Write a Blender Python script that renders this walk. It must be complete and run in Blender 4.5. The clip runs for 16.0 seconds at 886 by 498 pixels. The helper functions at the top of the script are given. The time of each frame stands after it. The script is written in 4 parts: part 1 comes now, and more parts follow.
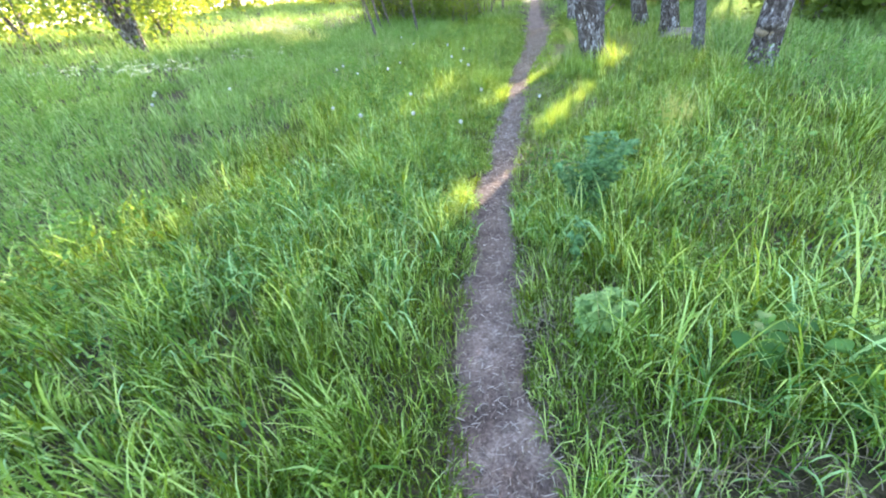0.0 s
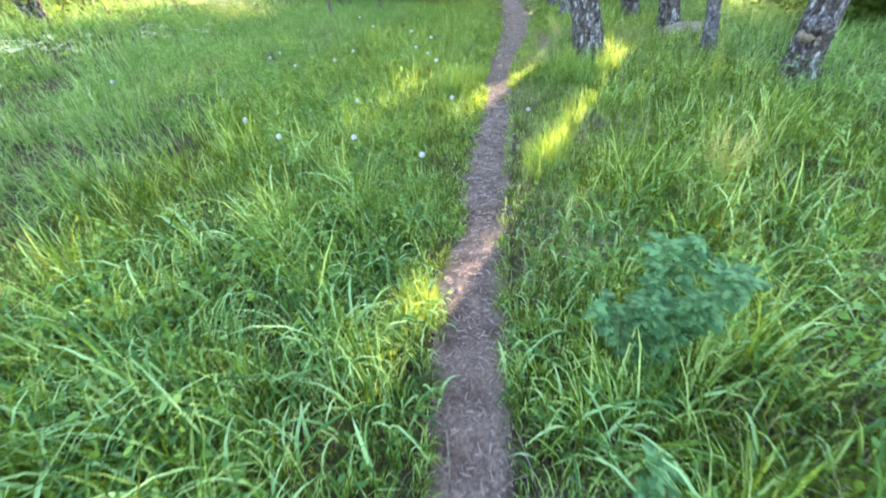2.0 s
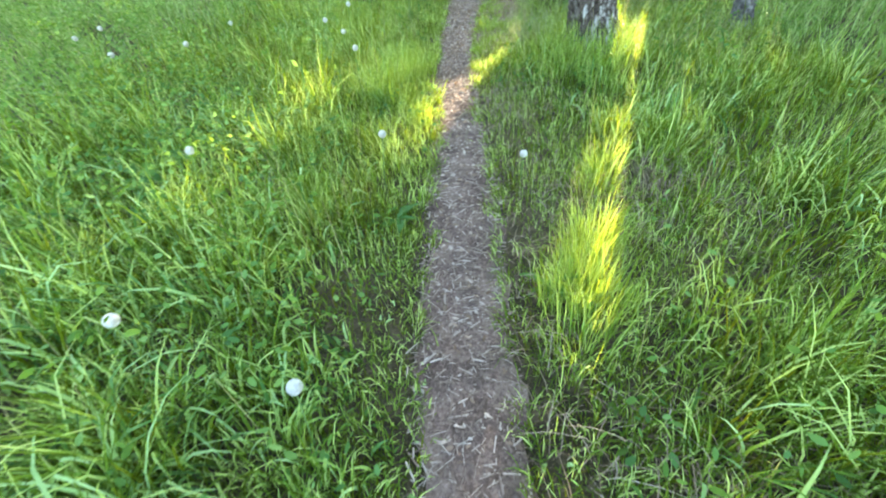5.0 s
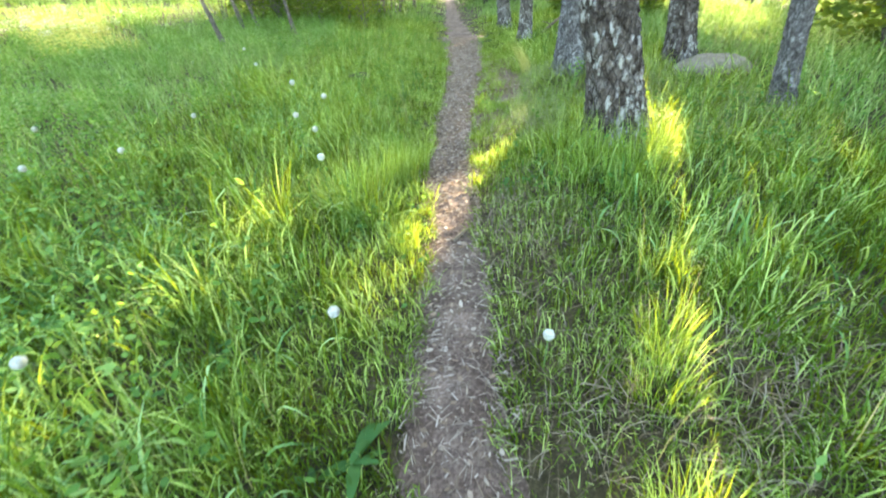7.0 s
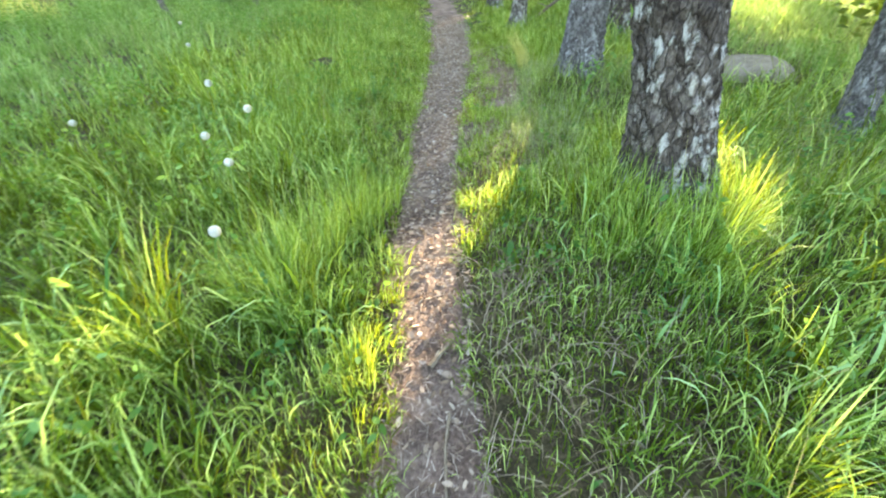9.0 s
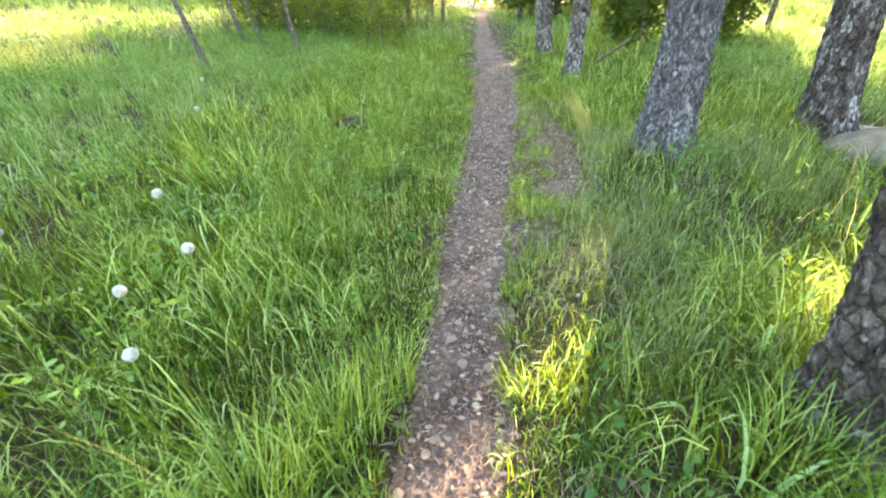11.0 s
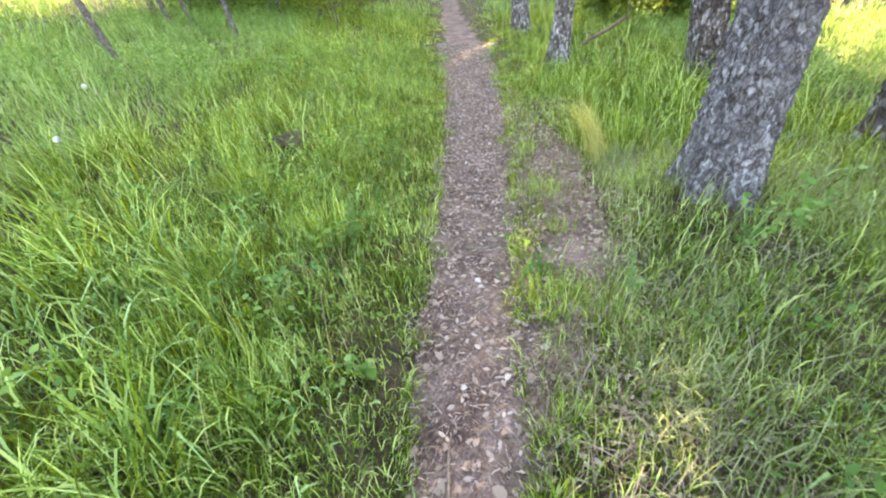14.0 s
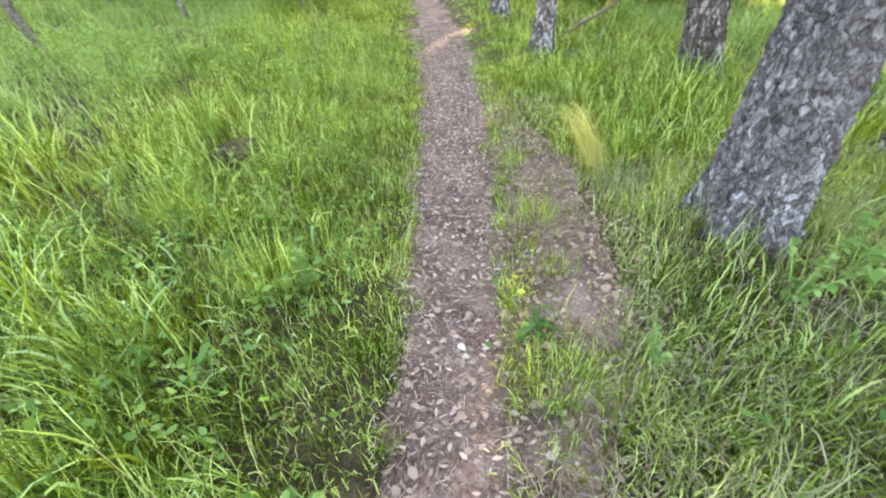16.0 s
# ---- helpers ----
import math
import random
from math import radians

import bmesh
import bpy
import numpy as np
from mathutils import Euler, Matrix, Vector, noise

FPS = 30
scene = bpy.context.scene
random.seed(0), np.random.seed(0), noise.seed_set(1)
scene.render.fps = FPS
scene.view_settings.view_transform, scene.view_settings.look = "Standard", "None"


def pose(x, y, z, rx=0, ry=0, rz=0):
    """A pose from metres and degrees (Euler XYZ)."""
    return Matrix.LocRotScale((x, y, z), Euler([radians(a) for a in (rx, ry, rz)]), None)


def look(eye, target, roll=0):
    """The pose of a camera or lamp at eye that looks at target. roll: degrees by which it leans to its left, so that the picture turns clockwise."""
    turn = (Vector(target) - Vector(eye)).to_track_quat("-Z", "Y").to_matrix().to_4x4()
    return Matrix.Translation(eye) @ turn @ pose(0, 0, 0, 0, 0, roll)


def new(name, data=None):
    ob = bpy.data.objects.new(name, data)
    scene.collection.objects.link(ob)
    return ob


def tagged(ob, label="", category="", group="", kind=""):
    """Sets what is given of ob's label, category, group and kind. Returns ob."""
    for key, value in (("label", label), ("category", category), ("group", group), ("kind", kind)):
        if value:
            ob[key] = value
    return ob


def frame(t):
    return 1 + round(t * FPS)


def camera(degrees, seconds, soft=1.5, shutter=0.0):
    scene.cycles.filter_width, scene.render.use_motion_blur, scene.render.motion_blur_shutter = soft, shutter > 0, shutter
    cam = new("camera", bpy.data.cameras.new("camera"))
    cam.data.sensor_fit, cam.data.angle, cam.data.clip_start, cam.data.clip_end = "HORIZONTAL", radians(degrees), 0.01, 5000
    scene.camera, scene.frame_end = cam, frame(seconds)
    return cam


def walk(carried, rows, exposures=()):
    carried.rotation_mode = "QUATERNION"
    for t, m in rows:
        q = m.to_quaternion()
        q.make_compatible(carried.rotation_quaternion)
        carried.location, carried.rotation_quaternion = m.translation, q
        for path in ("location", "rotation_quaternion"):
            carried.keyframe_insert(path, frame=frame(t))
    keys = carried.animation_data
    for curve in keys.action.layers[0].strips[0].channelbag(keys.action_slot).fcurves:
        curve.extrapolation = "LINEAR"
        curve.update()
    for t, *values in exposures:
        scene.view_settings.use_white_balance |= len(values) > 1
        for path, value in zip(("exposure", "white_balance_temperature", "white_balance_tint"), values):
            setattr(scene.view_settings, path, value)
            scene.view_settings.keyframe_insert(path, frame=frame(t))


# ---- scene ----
cam = camera(94.9, 16.0, 2.0, 0.3)
EXPOSURE, SKY, SUN = 3.2, 0.15, 4.8
PATH = [
    (0, (0.953, 2.271, 1.468), (0.378, 3.872, 0.416), -9.0),
    (0.5, (0.945, 2.586, 1.446), (0.473, 4.131, 0.266), -7.6),
    (1, (0.844, 2.941, 1.437), (0.573, 4.548, 0.277), -4.6),
    (1.5, (0.75, 3.318, 1.429), (0.381, 4.948, 0.331), -6.2),
    (2, (0.685, 3.73, 1.419), (0.254, 5.319, 0.285), -6.2),
    (2.5, (0.551, 4.139, 1.443), (0.276, 5.786, 0.343), -5.8),
    (3, (0.492, 4.538, 1.396), (0.146, 6.158, 0.276), -6.5),
    (3.2, (0.498, 4.718, 1.391), (0.121, 6.323, 0.259), -5.6),
    (5.3, (0.343, 5.995, 1.235), (0.229, 7.508, -0.067), -3.8),
    (5.5, (0.332, 6.095, 1.23), (0.264, 7.61, -0.075), -3.3),
    (6, (0.315, 6.342, 1.227), (0.243, 7.882, -0.047), -3.7),
    (6.5, (0.365, 6.614, 1.254), (0.133, 8.209, 0.069), -3.9),
    (7, (0.378, 6.819, 1.276), (0.152, 8.477, 0.181), -5.9),
    (7.5, (0.3, 7.089, 1.29), (0.219, 8.786, 0.235), -5.1),
    (8, (0.276, 7.339, 1.265), (0.074, 8.964, 0.116), -4.5),
    (8.5, (0.346, 7.61, 1.273), (0.023, 9.184, 0.082), -4.5),
    (9, (0.321, 7.858, 1.247), (0.188, 9.468, 0.068), -3.2),
    (9.5, (0.271, 8.127, 1.271), (0.248, 9.75, 0.104), -3.3),
    (10, (0.254, 8.422, 1.264), (-0.016, 10.067, 0.158), -3.8),
    (10.2, (0.258, 8.528, 1.268), (-0.057, 10.177, 0.181), -4.1),
    (12.3, (0.223, 9.464, 1.388), (-0.05, 11.153, 0.352), -5.1),
    (12.5, (0.207, 9.542, 1.385), (-0.025, 11.222, 0.325), -5.5),
    (13, (0.097, 9.765, 1.378), (0.002, 11.426, 0.267), -5.8),
    (13.5, (0.061, 9.877, 1.375), (-0.007, 11.512, 0.225), -3.9),
    (14, (0.11, 10.044, 1.358), (-0.079, 11.667, 0.205), -4.5),
    (14.5, (0.184, 10.188, 1.351), (-0.101, 11.806, 0.209), -7.1),
    (15, (0.151, 10.346, 1.348), (-0.025, 11.953, 0.171), -8.0),
    (15.5, (0.064, 10.511, 1.346), (0.08, 12.085, 0.112), -5.0),
    (16, (0.1, 10.577, 1.346), (0.009, 12.161, 0.13), -3.6),
]
walk(cam, [(t, look(eye, target, roll)) for t, eye, target, roll in PATH], [(0.0, EXPOSURE + 0.16, 6280, 19), (3.2, EXPOSURE + 0.14, 6280, 19), (5.3, EXPOSURE + 0.26, 7050, 8), (10.2, EXPOSURE + 0.3, 7350, 15), (12.3, EXPOSURE + 0.44, 7250, 25), (16.0, EXPOSURE + 0.68, 7900, 29)])

# ---- light: a low evening sun ahead and to the right, clear sky ----
SUN_AZ, SUN_EL = 17.0, 14.0
world = bpy.data.worlds.new("sky")
scene.world = world
world.use_nodes = True
wn = world.node_tree
sky = wn.nodes.new("ShaderNodeTexSky")
sky.sky_type = "NISHITA"
sky.sun_disc = False
sky.sun_elevation = radians(SUN_EL)
sky.sun_rotation = radians(SUN_AZ)
bg = wn.nodes["Background"]
wn.links.new(sky.outputs[0], bg.inputs[0])
bg.inputs[1].default_value = SKY
sun_data = bpy.data.lights.new("sun", "SUN")
sun_data.energy, sun_data.angle, sun_data.color = SUN, radians(0.6), (1.0, 0.86, 0.62)
sun = new("sun", sun_data)
sa, se = radians(SUN_AZ), radians(SUN_EL)
sun_dir = Vector((math.sin(sa) * math.cos(se), math.cos(sa) * math.cos(se), math.sin(se)))
sun.matrix_world = look(sun_dir * 60, (0, 0, 0))
rng = np.random.default_rng(7)


# ---- materials ----
def material(name):
    m = bpy.data.materials.new(name)
    m.use_nodes = True
    t = m.node_tree
    t.nodes.clear()
    return m, t.nodes, t.links


def ramp(nodes, stops):
    r = nodes.new("ShaderNodeValToRGB")
    e = r.color_ramp.elements
    for i, (p, c) in enumerate(stops):
        k = e[i] if i < 2 else e.new(p)
        k.position, k.color = p, (*c, 1)
    return r


def noise_tex(nodes, links, scale, detail=4, rough=0.6, source=None):
    n = nodes.new("ShaderNodeTexNoise")
    n.inputs["Scale"].default_value, n.inputs["Detail"].default_value, n.inputs["Roughness"].default_value = scale, detail, rough
    if source is not None:
        links.new(source, n.inputs["Vector"])
    return n


def place_of(nodes, links, stretch=(1, 1, 1)):
    c = nodes.new("ShaderNodeTexCoord")
    m = nodes.new("ShaderNodeMapping")
    m.inputs["Scale"].default_value = stretch
    links.new(c.outputs["Object"], m.inputs["Vector"])
    return m.outputs[0]


def blade_material(name, stops, translucent=0.5, glow=(0.35, 0.5, 0.04), rough=0.45, patch=0.5):
    """Thin leaf: diffuse and translucent, tinted blade by blade and in patches."""
    m, n, l = material(name)
    geo = n.new("ShaderNodeNewGeometry")
    r = ramp(n, stops)
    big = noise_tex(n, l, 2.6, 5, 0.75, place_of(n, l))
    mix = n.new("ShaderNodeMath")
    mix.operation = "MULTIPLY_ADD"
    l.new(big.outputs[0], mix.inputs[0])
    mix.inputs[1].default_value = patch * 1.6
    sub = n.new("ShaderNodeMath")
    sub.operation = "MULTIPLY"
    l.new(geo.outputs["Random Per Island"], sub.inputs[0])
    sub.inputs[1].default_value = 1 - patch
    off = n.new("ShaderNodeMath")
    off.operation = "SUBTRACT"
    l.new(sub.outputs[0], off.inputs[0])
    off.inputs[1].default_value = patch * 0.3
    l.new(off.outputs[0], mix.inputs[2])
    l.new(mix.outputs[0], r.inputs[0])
    p = n.new("ShaderNodeBsdfPrincipled")
    p.inputs["Roughness"].default_value = rough
    p.inputs["Specular IOR Level"].default_value = 0.16
    l.new(r.outputs[0], p.inputs["Base Color"])
    tr = n.new("ShaderNodeBsdfTranslucent")
    tint = n.new("ShaderNodeMix")
    tint.data_type, tint.blend_type = "RGBA", "MIX"
    tint.inputs[0].default_value = 0.6
    l.new(r.outputs[0], tint.inputs[6])
    tint.inputs[7].default_value = (*glow, 1)
    l.new(tint.outputs[2], tr.inputs[0])
    mx = n.new("ShaderNodeMixShader")
    mx.inputs[0].default_value = translucent
    l.new(p.outputs[0], mx.inputs[1])
    l.new(tr.outputs[0], mx.inputs[2])
    out = n.new("ShaderNodeOutputMaterial")
    l.new(mx.outputs[0], out.inputs[0])
    return m


def rough_material(name, stops, scale, fine, bump=0.4, rough=0.9, stretch=(1, 1, 1), distance=0.02):
    """Earth, wood or stone: two scales of noise for colour and relief."""
    m, n, l = material(name)
    at = place_of(n, l, stretch)
    a, b = noise_tex(n, l, scale, 5, 0.6, at), noise_tex(n, l, fine, 6, 0.7, at)
    add = n.new("ShaderNodeMath")
    add.operation = "MULTIPLY_ADD"
    l.new(a.outputs[0], add.inputs[0])
    add.inputs[1].default_value = 0.8
    half = n.new("ShaderNodeMath")
    half.operation = "MULTIPLY_ADD"
    l.new(b.outputs[0], half.inputs[0])
    half.inputs[1].default_value, half.inputs[2].default_value = 0.9, -0.35
    l.new(half.outputs[0], add.inputs[2])
    r = ramp(n, stops)
    l.new(add.outputs[0], r.inputs[0])
    p = n.new("ShaderNodeBsdfPrincipled")
    p.inputs["Roughness"].default_value = rough
    p.inputs["Specular IOR Level"].default_value = 0.2
    l.new(r.outputs[0], p.inputs["Base Color"])
    bp = n.new("ShaderNodeBump")
    bp.inputs["Strength"].default_value, bp.inputs["Distance"].default_value = bump, distance
    l.new(add.outputs[0], bp.inputs["Height"])
    l.new(bp.outputs[0], p.inputs["Normal"])
    out = n.new("ShaderNodeOutputMaterial")
    l.new(p.outputs[0], out.inputs[0])
    return m


def bark_material(name, dark, mid, pale, lichen, amount, plates=40.0, cracks=0.7):
    """Bark broken into uneven plates with dark cracks; some plates and patches pale with lichen."""
    m, n, l = material(name)
    at = place_of(n, l, (1, 1, 0.5))
    warp = noise_tex(n, l, 11, 4, 0.65, at)
    shift = n.new("ShaderNodeVectorMath")
    shift.operation = "MULTIPLY_ADD"
    l.new(warp.outputs["Color"], shift.inputs[0])
    shift.inputs[1].default_value = (0.08, 0.08, 0.08)
    l.new(at, shift.inputs[2])
    cells = n.new("ShaderNodeTexVoronoi")
    cells.feature = "F1"
    cells.inputs["Scale"].default_value = plates
    edges = n.new("ShaderNodeTexVoronoi")
    edges.feature = "DISTANCE_TO_EDGE"
    edges.inputs["Scale"].default_value = plates
    l.new(shift.outputs[0], cells.inputs["Vector"])
    l.new(shift.outputs[0], edges.inputs["Vector"])
    tone = n.new("ShaderNodeSeparateColor")
    l.new(cells.outputs["Color"], tone.inputs[0])
    grain = noise_tex(n, l, 36, 9, 0.75, at)
    broad = noise_tex(n, l, 3.0, 3, 0.6, at)
    sum1 = n.new("ShaderNodeMath")
    sum1.operation = "MULTIPLY_ADD"
    l.new(grain.outputs[0], sum1.inputs[0])
    sum1.inputs[1].default_value = 0.95
    half = n.new("ShaderNodeMath")
    half.operation = "MULTIPLY"
    l.new(tone.outputs[0], half.inputs[0])
    half.inputs[1].default_value = 0.3 * cracks
    l.new(half.outputs[0], sum1.inputs[2])
    r = ramp(n, [(0.4, dark), (0.58, mid), (0.76, pale)])
    l.new(sum1.outputs[0], r.inputs[0])
    sum2 = n.new("ShaderNodeMath")
    sum2.operation = "MULTIPLY_ADD"
    l.new(broad.outputs[0], sum2.inputs[0])
    sum2.inputs[1].default_value = 0.55
    l.new(sum1.outputs[0], sum2.inputs[2])
    cut = n.new("ShaderNodeMapRange")
    cut.inputs[1].default_value, cut.inputs[2].default_value = 1.07 - amount * 0.4, 1.2 - amount * 0.4
    l.new(sum2.outputs[0], cut.inputs[0])
    mix = n.new("ShaderNodeMix")
    mix.data_type = "RGBA"
    l.new(cut.outputs[0], mix.inputs[0])
    l.new(r.outputs[0], mix.inputs[6])
    mix.inputs[7].default_value = (*lichen, 1)
    gap = n.new("ShaderNodeMapRange")
    gap.inputs[1].default_value, gap.inputs[2].default_value = -0.05, 0.12
    l.new(edges.outputs["Distance"], gap.inputs[0])
    gap.inputs[3].default_value = 1 - cracks
    crack = n.new("ShaderNodeMix")
    crack.data_type = "RGBA"
    l.new(gap.outputs[0], crack.inputs[0])
    crack.inputs[6].default_value = (*[0.6 * c for c in dark], 1)
    l.new(mix.outputs[2], crack.inputs[7])
    p = n.new("ShaderNodeBsdfPrincipled")
    p.inputs["Roughness"].default_value = 0.95
    p.inputs["Specular IOR Level"].default_value = 0.15
    l.new(crack.outputs[2], p.inputs["Base Color"])
    high = n.new("ShaderNodeMath")
    high.operation = "MULTIPLY_ADD"
    l.new(gap.outputs[0], high.inputs[0])
    high.inputs[1].default_value = 1.2
    l.new(sum1.outputs[0], high.inputs[2])
    bp = n.new("ShaderNodeBump")
    bp.inputs["Strength"].default_value, bp.inputs["Distance"].default_value = 1.0, 0.02
    l.new(high.outputs[0], bp.inputs["Height"])
    l.new(bp.outputs[0], p.inputs["Normal"])
    out = n.new("ShaderNodeOutputMaterial")
    l.new(p.outputs[0], out.inputs[0])
    return m


# near-black and pale stops put dark gaps and highlights into the blade colour
GRASS_SHADE_STOPS = [(0.22, (0.006, 0.018, 0.004)), (0.44, (0.038, 0.11, 0.017)), (0.585, (0.15, 0.31, 0.047)), (0.71, (0.6, 0.78, 0.26))]
M_GRASS = blade_material("grass_blades", GRASS_SHADE_STOPS, 0.45, (0.42, 0.5, 0.008), 0.75, 0.45)
M_GRASS_BLUE = blade_material("broad_grass", [(0.18, (0.01, 0.034, 0.013)), (0.44, (0.075, 0.21, 0.052)), (0.68, (0.48, 0.7, 0.29))], 0.35, (0.3, 0.5, 0.04), 0.7, 0.4)
M_GRASS_FAR = blade_material("meadow_grass", [(0.12, (0.042, 0.105, 0.02)), (0.46, (0.17, 0.33, 0.06)), (0.78, (0.45, 0.58, 0.24))], 0.32, (0.36, 0.46, 0.1), 0.75, 0.5)
M_GRASS_BOLD = blade_material("bold_grass", [(0.1, (0.025, 0.075, 0.014)), (0.42, (0.12, 0.29, 0.05)), (0.76, (0.46, 0.66, 0.22))], 0.48, (0.5, 0.54, 0.012), 0.6, 0.3)
M_STRAW = blade_material("dry_straw", [(0.05, (0.12, 0.09, 0.055)), (0.5, (0.28, 0.22, 0.15)), (0.95, (0.5, 0.43, 0.33))], 0.25, (0.5, 0.36, 0.16), 0.7, 0.25)
M_LITTER = blade_material("trodden_straw", [(0.05, (0.08, 0.052, 0.04)), (0.5, (0.25, 0.18, 0.14)), (0.95, (0.68, 0.57, 0.47))], 0.1, (0.4, 0.3, 0.2), 0.85, 0.3)
M_SEED = blade_material("grass_seed_heads", [(0.1, (0.2, 0.22, 0.09)), (0.6, (0.34, 0.33, 0.16)), (0.95, (0.5, 0.46, 0.26))], 0.4, (0.5, 0.46, 0.12), 0.7, 0.3)
M_WIRY = blade_material("wiry_grass_blades", [(0.1, (0.1, 0.15, 0.06)), (0.5, (0.24, 0.3, 0.13)), (0.9, (0.46, 0.5, 0.28))], 0.35, (0.4, 0.46, 0.1), 0.7, 0.3)
# bright stops put the look of sunlight into the pale feathery tufts
M_WISP = blade_material("feathery_grass", [(0.1, (0.4, 0.42, 0.14)), (0.6, (0.55, 0.55, 0.22)), (0.95, (0.7, 0.68, 0.36))], 0.5, (0.7, 0.66, 0.1), 0.75, 0.3)
M_WEED = blade_material("weed_leaves", [(0.1, (0.03, 0.1, 0.03)), (0.6, (0.06, 0.17, 0.05)), (0.95, (0.12, 0.27, 0.085))], 0.4, (0.32, 0.48, 0.03), 0.65, 0.3)
M_HERB = blade_material("herb_leaves", [(0.1, (0.025, 0.085, 0.02)), (0.5, (0.09, 0.22, 0.05)), (0.9, (0.26, 0.44, 0.15))], 0.4, (0.36, 0.5, 0.03), 0.6, 0.4)
M_PETAL = blade_material("cream_petals", [(0.1, (0.6, 0.6, 0.45)), (0.9, (0.82, 0.8, 0.68))], 0.4, (0.8, 0.78, 0.5), 0.8, 0.2)
M_MUG = blade_material("mugwort_leaves", [(0.1, (0.045, 0.12, 0.045)), (0.6, (0.11, 0.25, 0.09)), (0.95, (0.23, 0.42, 0.17))], 0.3, (0.3, 0.46, 0.08), 0.6, 0.25)
M_WEED_PALE = blade_material("pale_weed_leaves", [(0.1, (0.12, 0.23, 0.07)), (0.6, (0.22, 0.37, 0.11)), (0.95, (0.34, 0.5, 0.17))], 0.35, (0.35, 0.5, 0.1), 0.5, 0.2)
M_LEAF = blade_material("tree_leaves", [(0.1, (0.03, 0.07, 0.015)), (0.6, (0.07, 0.13, 0.025)), (0.95, (0.12, 0.2, 0.04))], 0.45, (0.35, 0.45, 0.03), 0.45, 0.3)
M_LEAF_LIGHT = blade_material("young_tree_leaves", [(0.1, (0.06, 0.11, 0.02)), (0.6, (0.12, 0.2, 0.03)), (0.95, (0.2, 0.28, 0.05))], 0.5, (0.5, 0.52, 0.03), 0.45, 0.3)
M_DEAD = blade_material("fallen_leaves", [(0.1, (0.15, 0.1, 0.07)), (0.5, (0.3, 0.22, 0.16)), (0.95, (0.55, 0.46, 0.38))], 0.15, (0.5, 0.3, 0.15), 0.75, 0.2)
M_STEM = rough_material("green_stem", [(0.2, (0.1, 0.2, 0.05)), (0.8, (0.2, 0.3, 0.1))], 20, 90, 0.1)
M_FLUFF = blade_material("dandelion_fluff", [(0.1, (0.7, 0.7, 0.67)), (0.9, (0.86, 0.86, 0.83))], 0.5, (0.9, 0.9, 0.86), 0.9, 0.1)
M_SOIL = rough_material("meadow_soil", [(0.25, (0.026, 0.021, 0.01)), (0.5, (0.07, 0.057, 0.028)), (0.8, (0.19, 0.145, 0.085))], 9, 90, 1.0)
M_PATH = rough_material("trodden_earth", [(0.22, (0.042, 0.027, 0.021)), (0.43, (0.13, 0.087, 0.068)), (0.6, (0.25, 0.178, 0.142)), (0.82, (0.5, 0.39, 0.325))], 4, 75, 0.9, 0.95, (1, 1, 1), 0.012)
M_SAND = rough_material("sandy_stone", [(0.2, (0.12, 0.095, 0.07)), (0.5, (0.24, 0.2, 0.15)), (0.8, (0.37, 0.32, 0.25))], 6, 60, 0.6)
M_WOOD = rough_material("dead_wood", [(0.2, (0.1, 0.075, 0.05)), (0.5, (0.22, 0.17, 0.12)), (0.85, (0.4, 0.34, 0.27))], 8, 60, 0.5, 0.85, (6, 6, 1))
M_PALEWOOD = rough_material("split_wood", [(0.2, (0.4, 0.35, 0.28)), (0.5, (0.55, 0.5, 0.42)), (0.85, (0.7, 0.66, 0.58))], 8, 60, 0.4, 0.8)
M_BARK = bark_material("dark_plated_bark", (0.03, 0.022, 0.018), (0.12, 0.1, 0.092), (0.29, 0.26, 0.25), (0.47, 0.47, 0.475), 0.42, 26.0, 0.75)
M_BARK_GREY = bark_material("grey_lichen_bark", (0.055, 0.048, 0.05), (0.18, 0.17, 0.175), (0.32, 0.31, 0.325), (0.4, 0.405, 0.43), 0.45, 42.0, 0.6)
M_BARK_BIRCH = bark_material("old_birch_bark", (0.03, 0.025, 0.024), (0.17, 0.15, 0.14), (0.36, 0.34, 0.33), (0.55, 0.54, 0.53), 0.5, 26.0, 0.65)
M_BARK_THIN = bark_material("sapling_bark", (0.07, 0.058, 0.05), (0.19, 0.17, 0.15), (0.32, 0.29, 0.26), (0.42, 0.4, 0.38), 0.3, 60.0)


# ---- plan ----
PATH_Y = [0.0, 2.0, 2.98, 3.4, 4.15, 4.83, 5.25, 5.6, 5.95, 6.6, 7.3, 7.8, 8.4, 8.85, 9.4, 9.8, 10.5, 10.8, 11.4, 13.0, 14.8, 17.0, 19.0, 28.0, 46.0, 90.0]
PATH_X = [1.6, 1.02, 0.80, 0.685, 0.55, 0.455, 0.375, 0.345, 0.37, 0.30, 0.265, 0.255, 0.215, 0.17, 0.12, 0.07, 0.075, 0.055, 0.035, 0.09, 0.04, -0.1, -0.25, -1.0, -2.3, -6.0]
PATH_W = [0.20, 0.20, 0.19, 0.16, 0.15, 0.17, 0.175, 0.165, 0.13, 0.16, 0.155, 0.17, 0.155, 0.14, 0.155, 0.195, 0.19, 0.2, 0.215, 0.27, 0.34, 0.35, 0.35, 0.27, 0.3, 0.3]


def path_x(y):
    return np.interp(y, PATH_Y, PATH_X)


def path_w(y):
    return np.interp(y, PATH_Y, PATH_W)


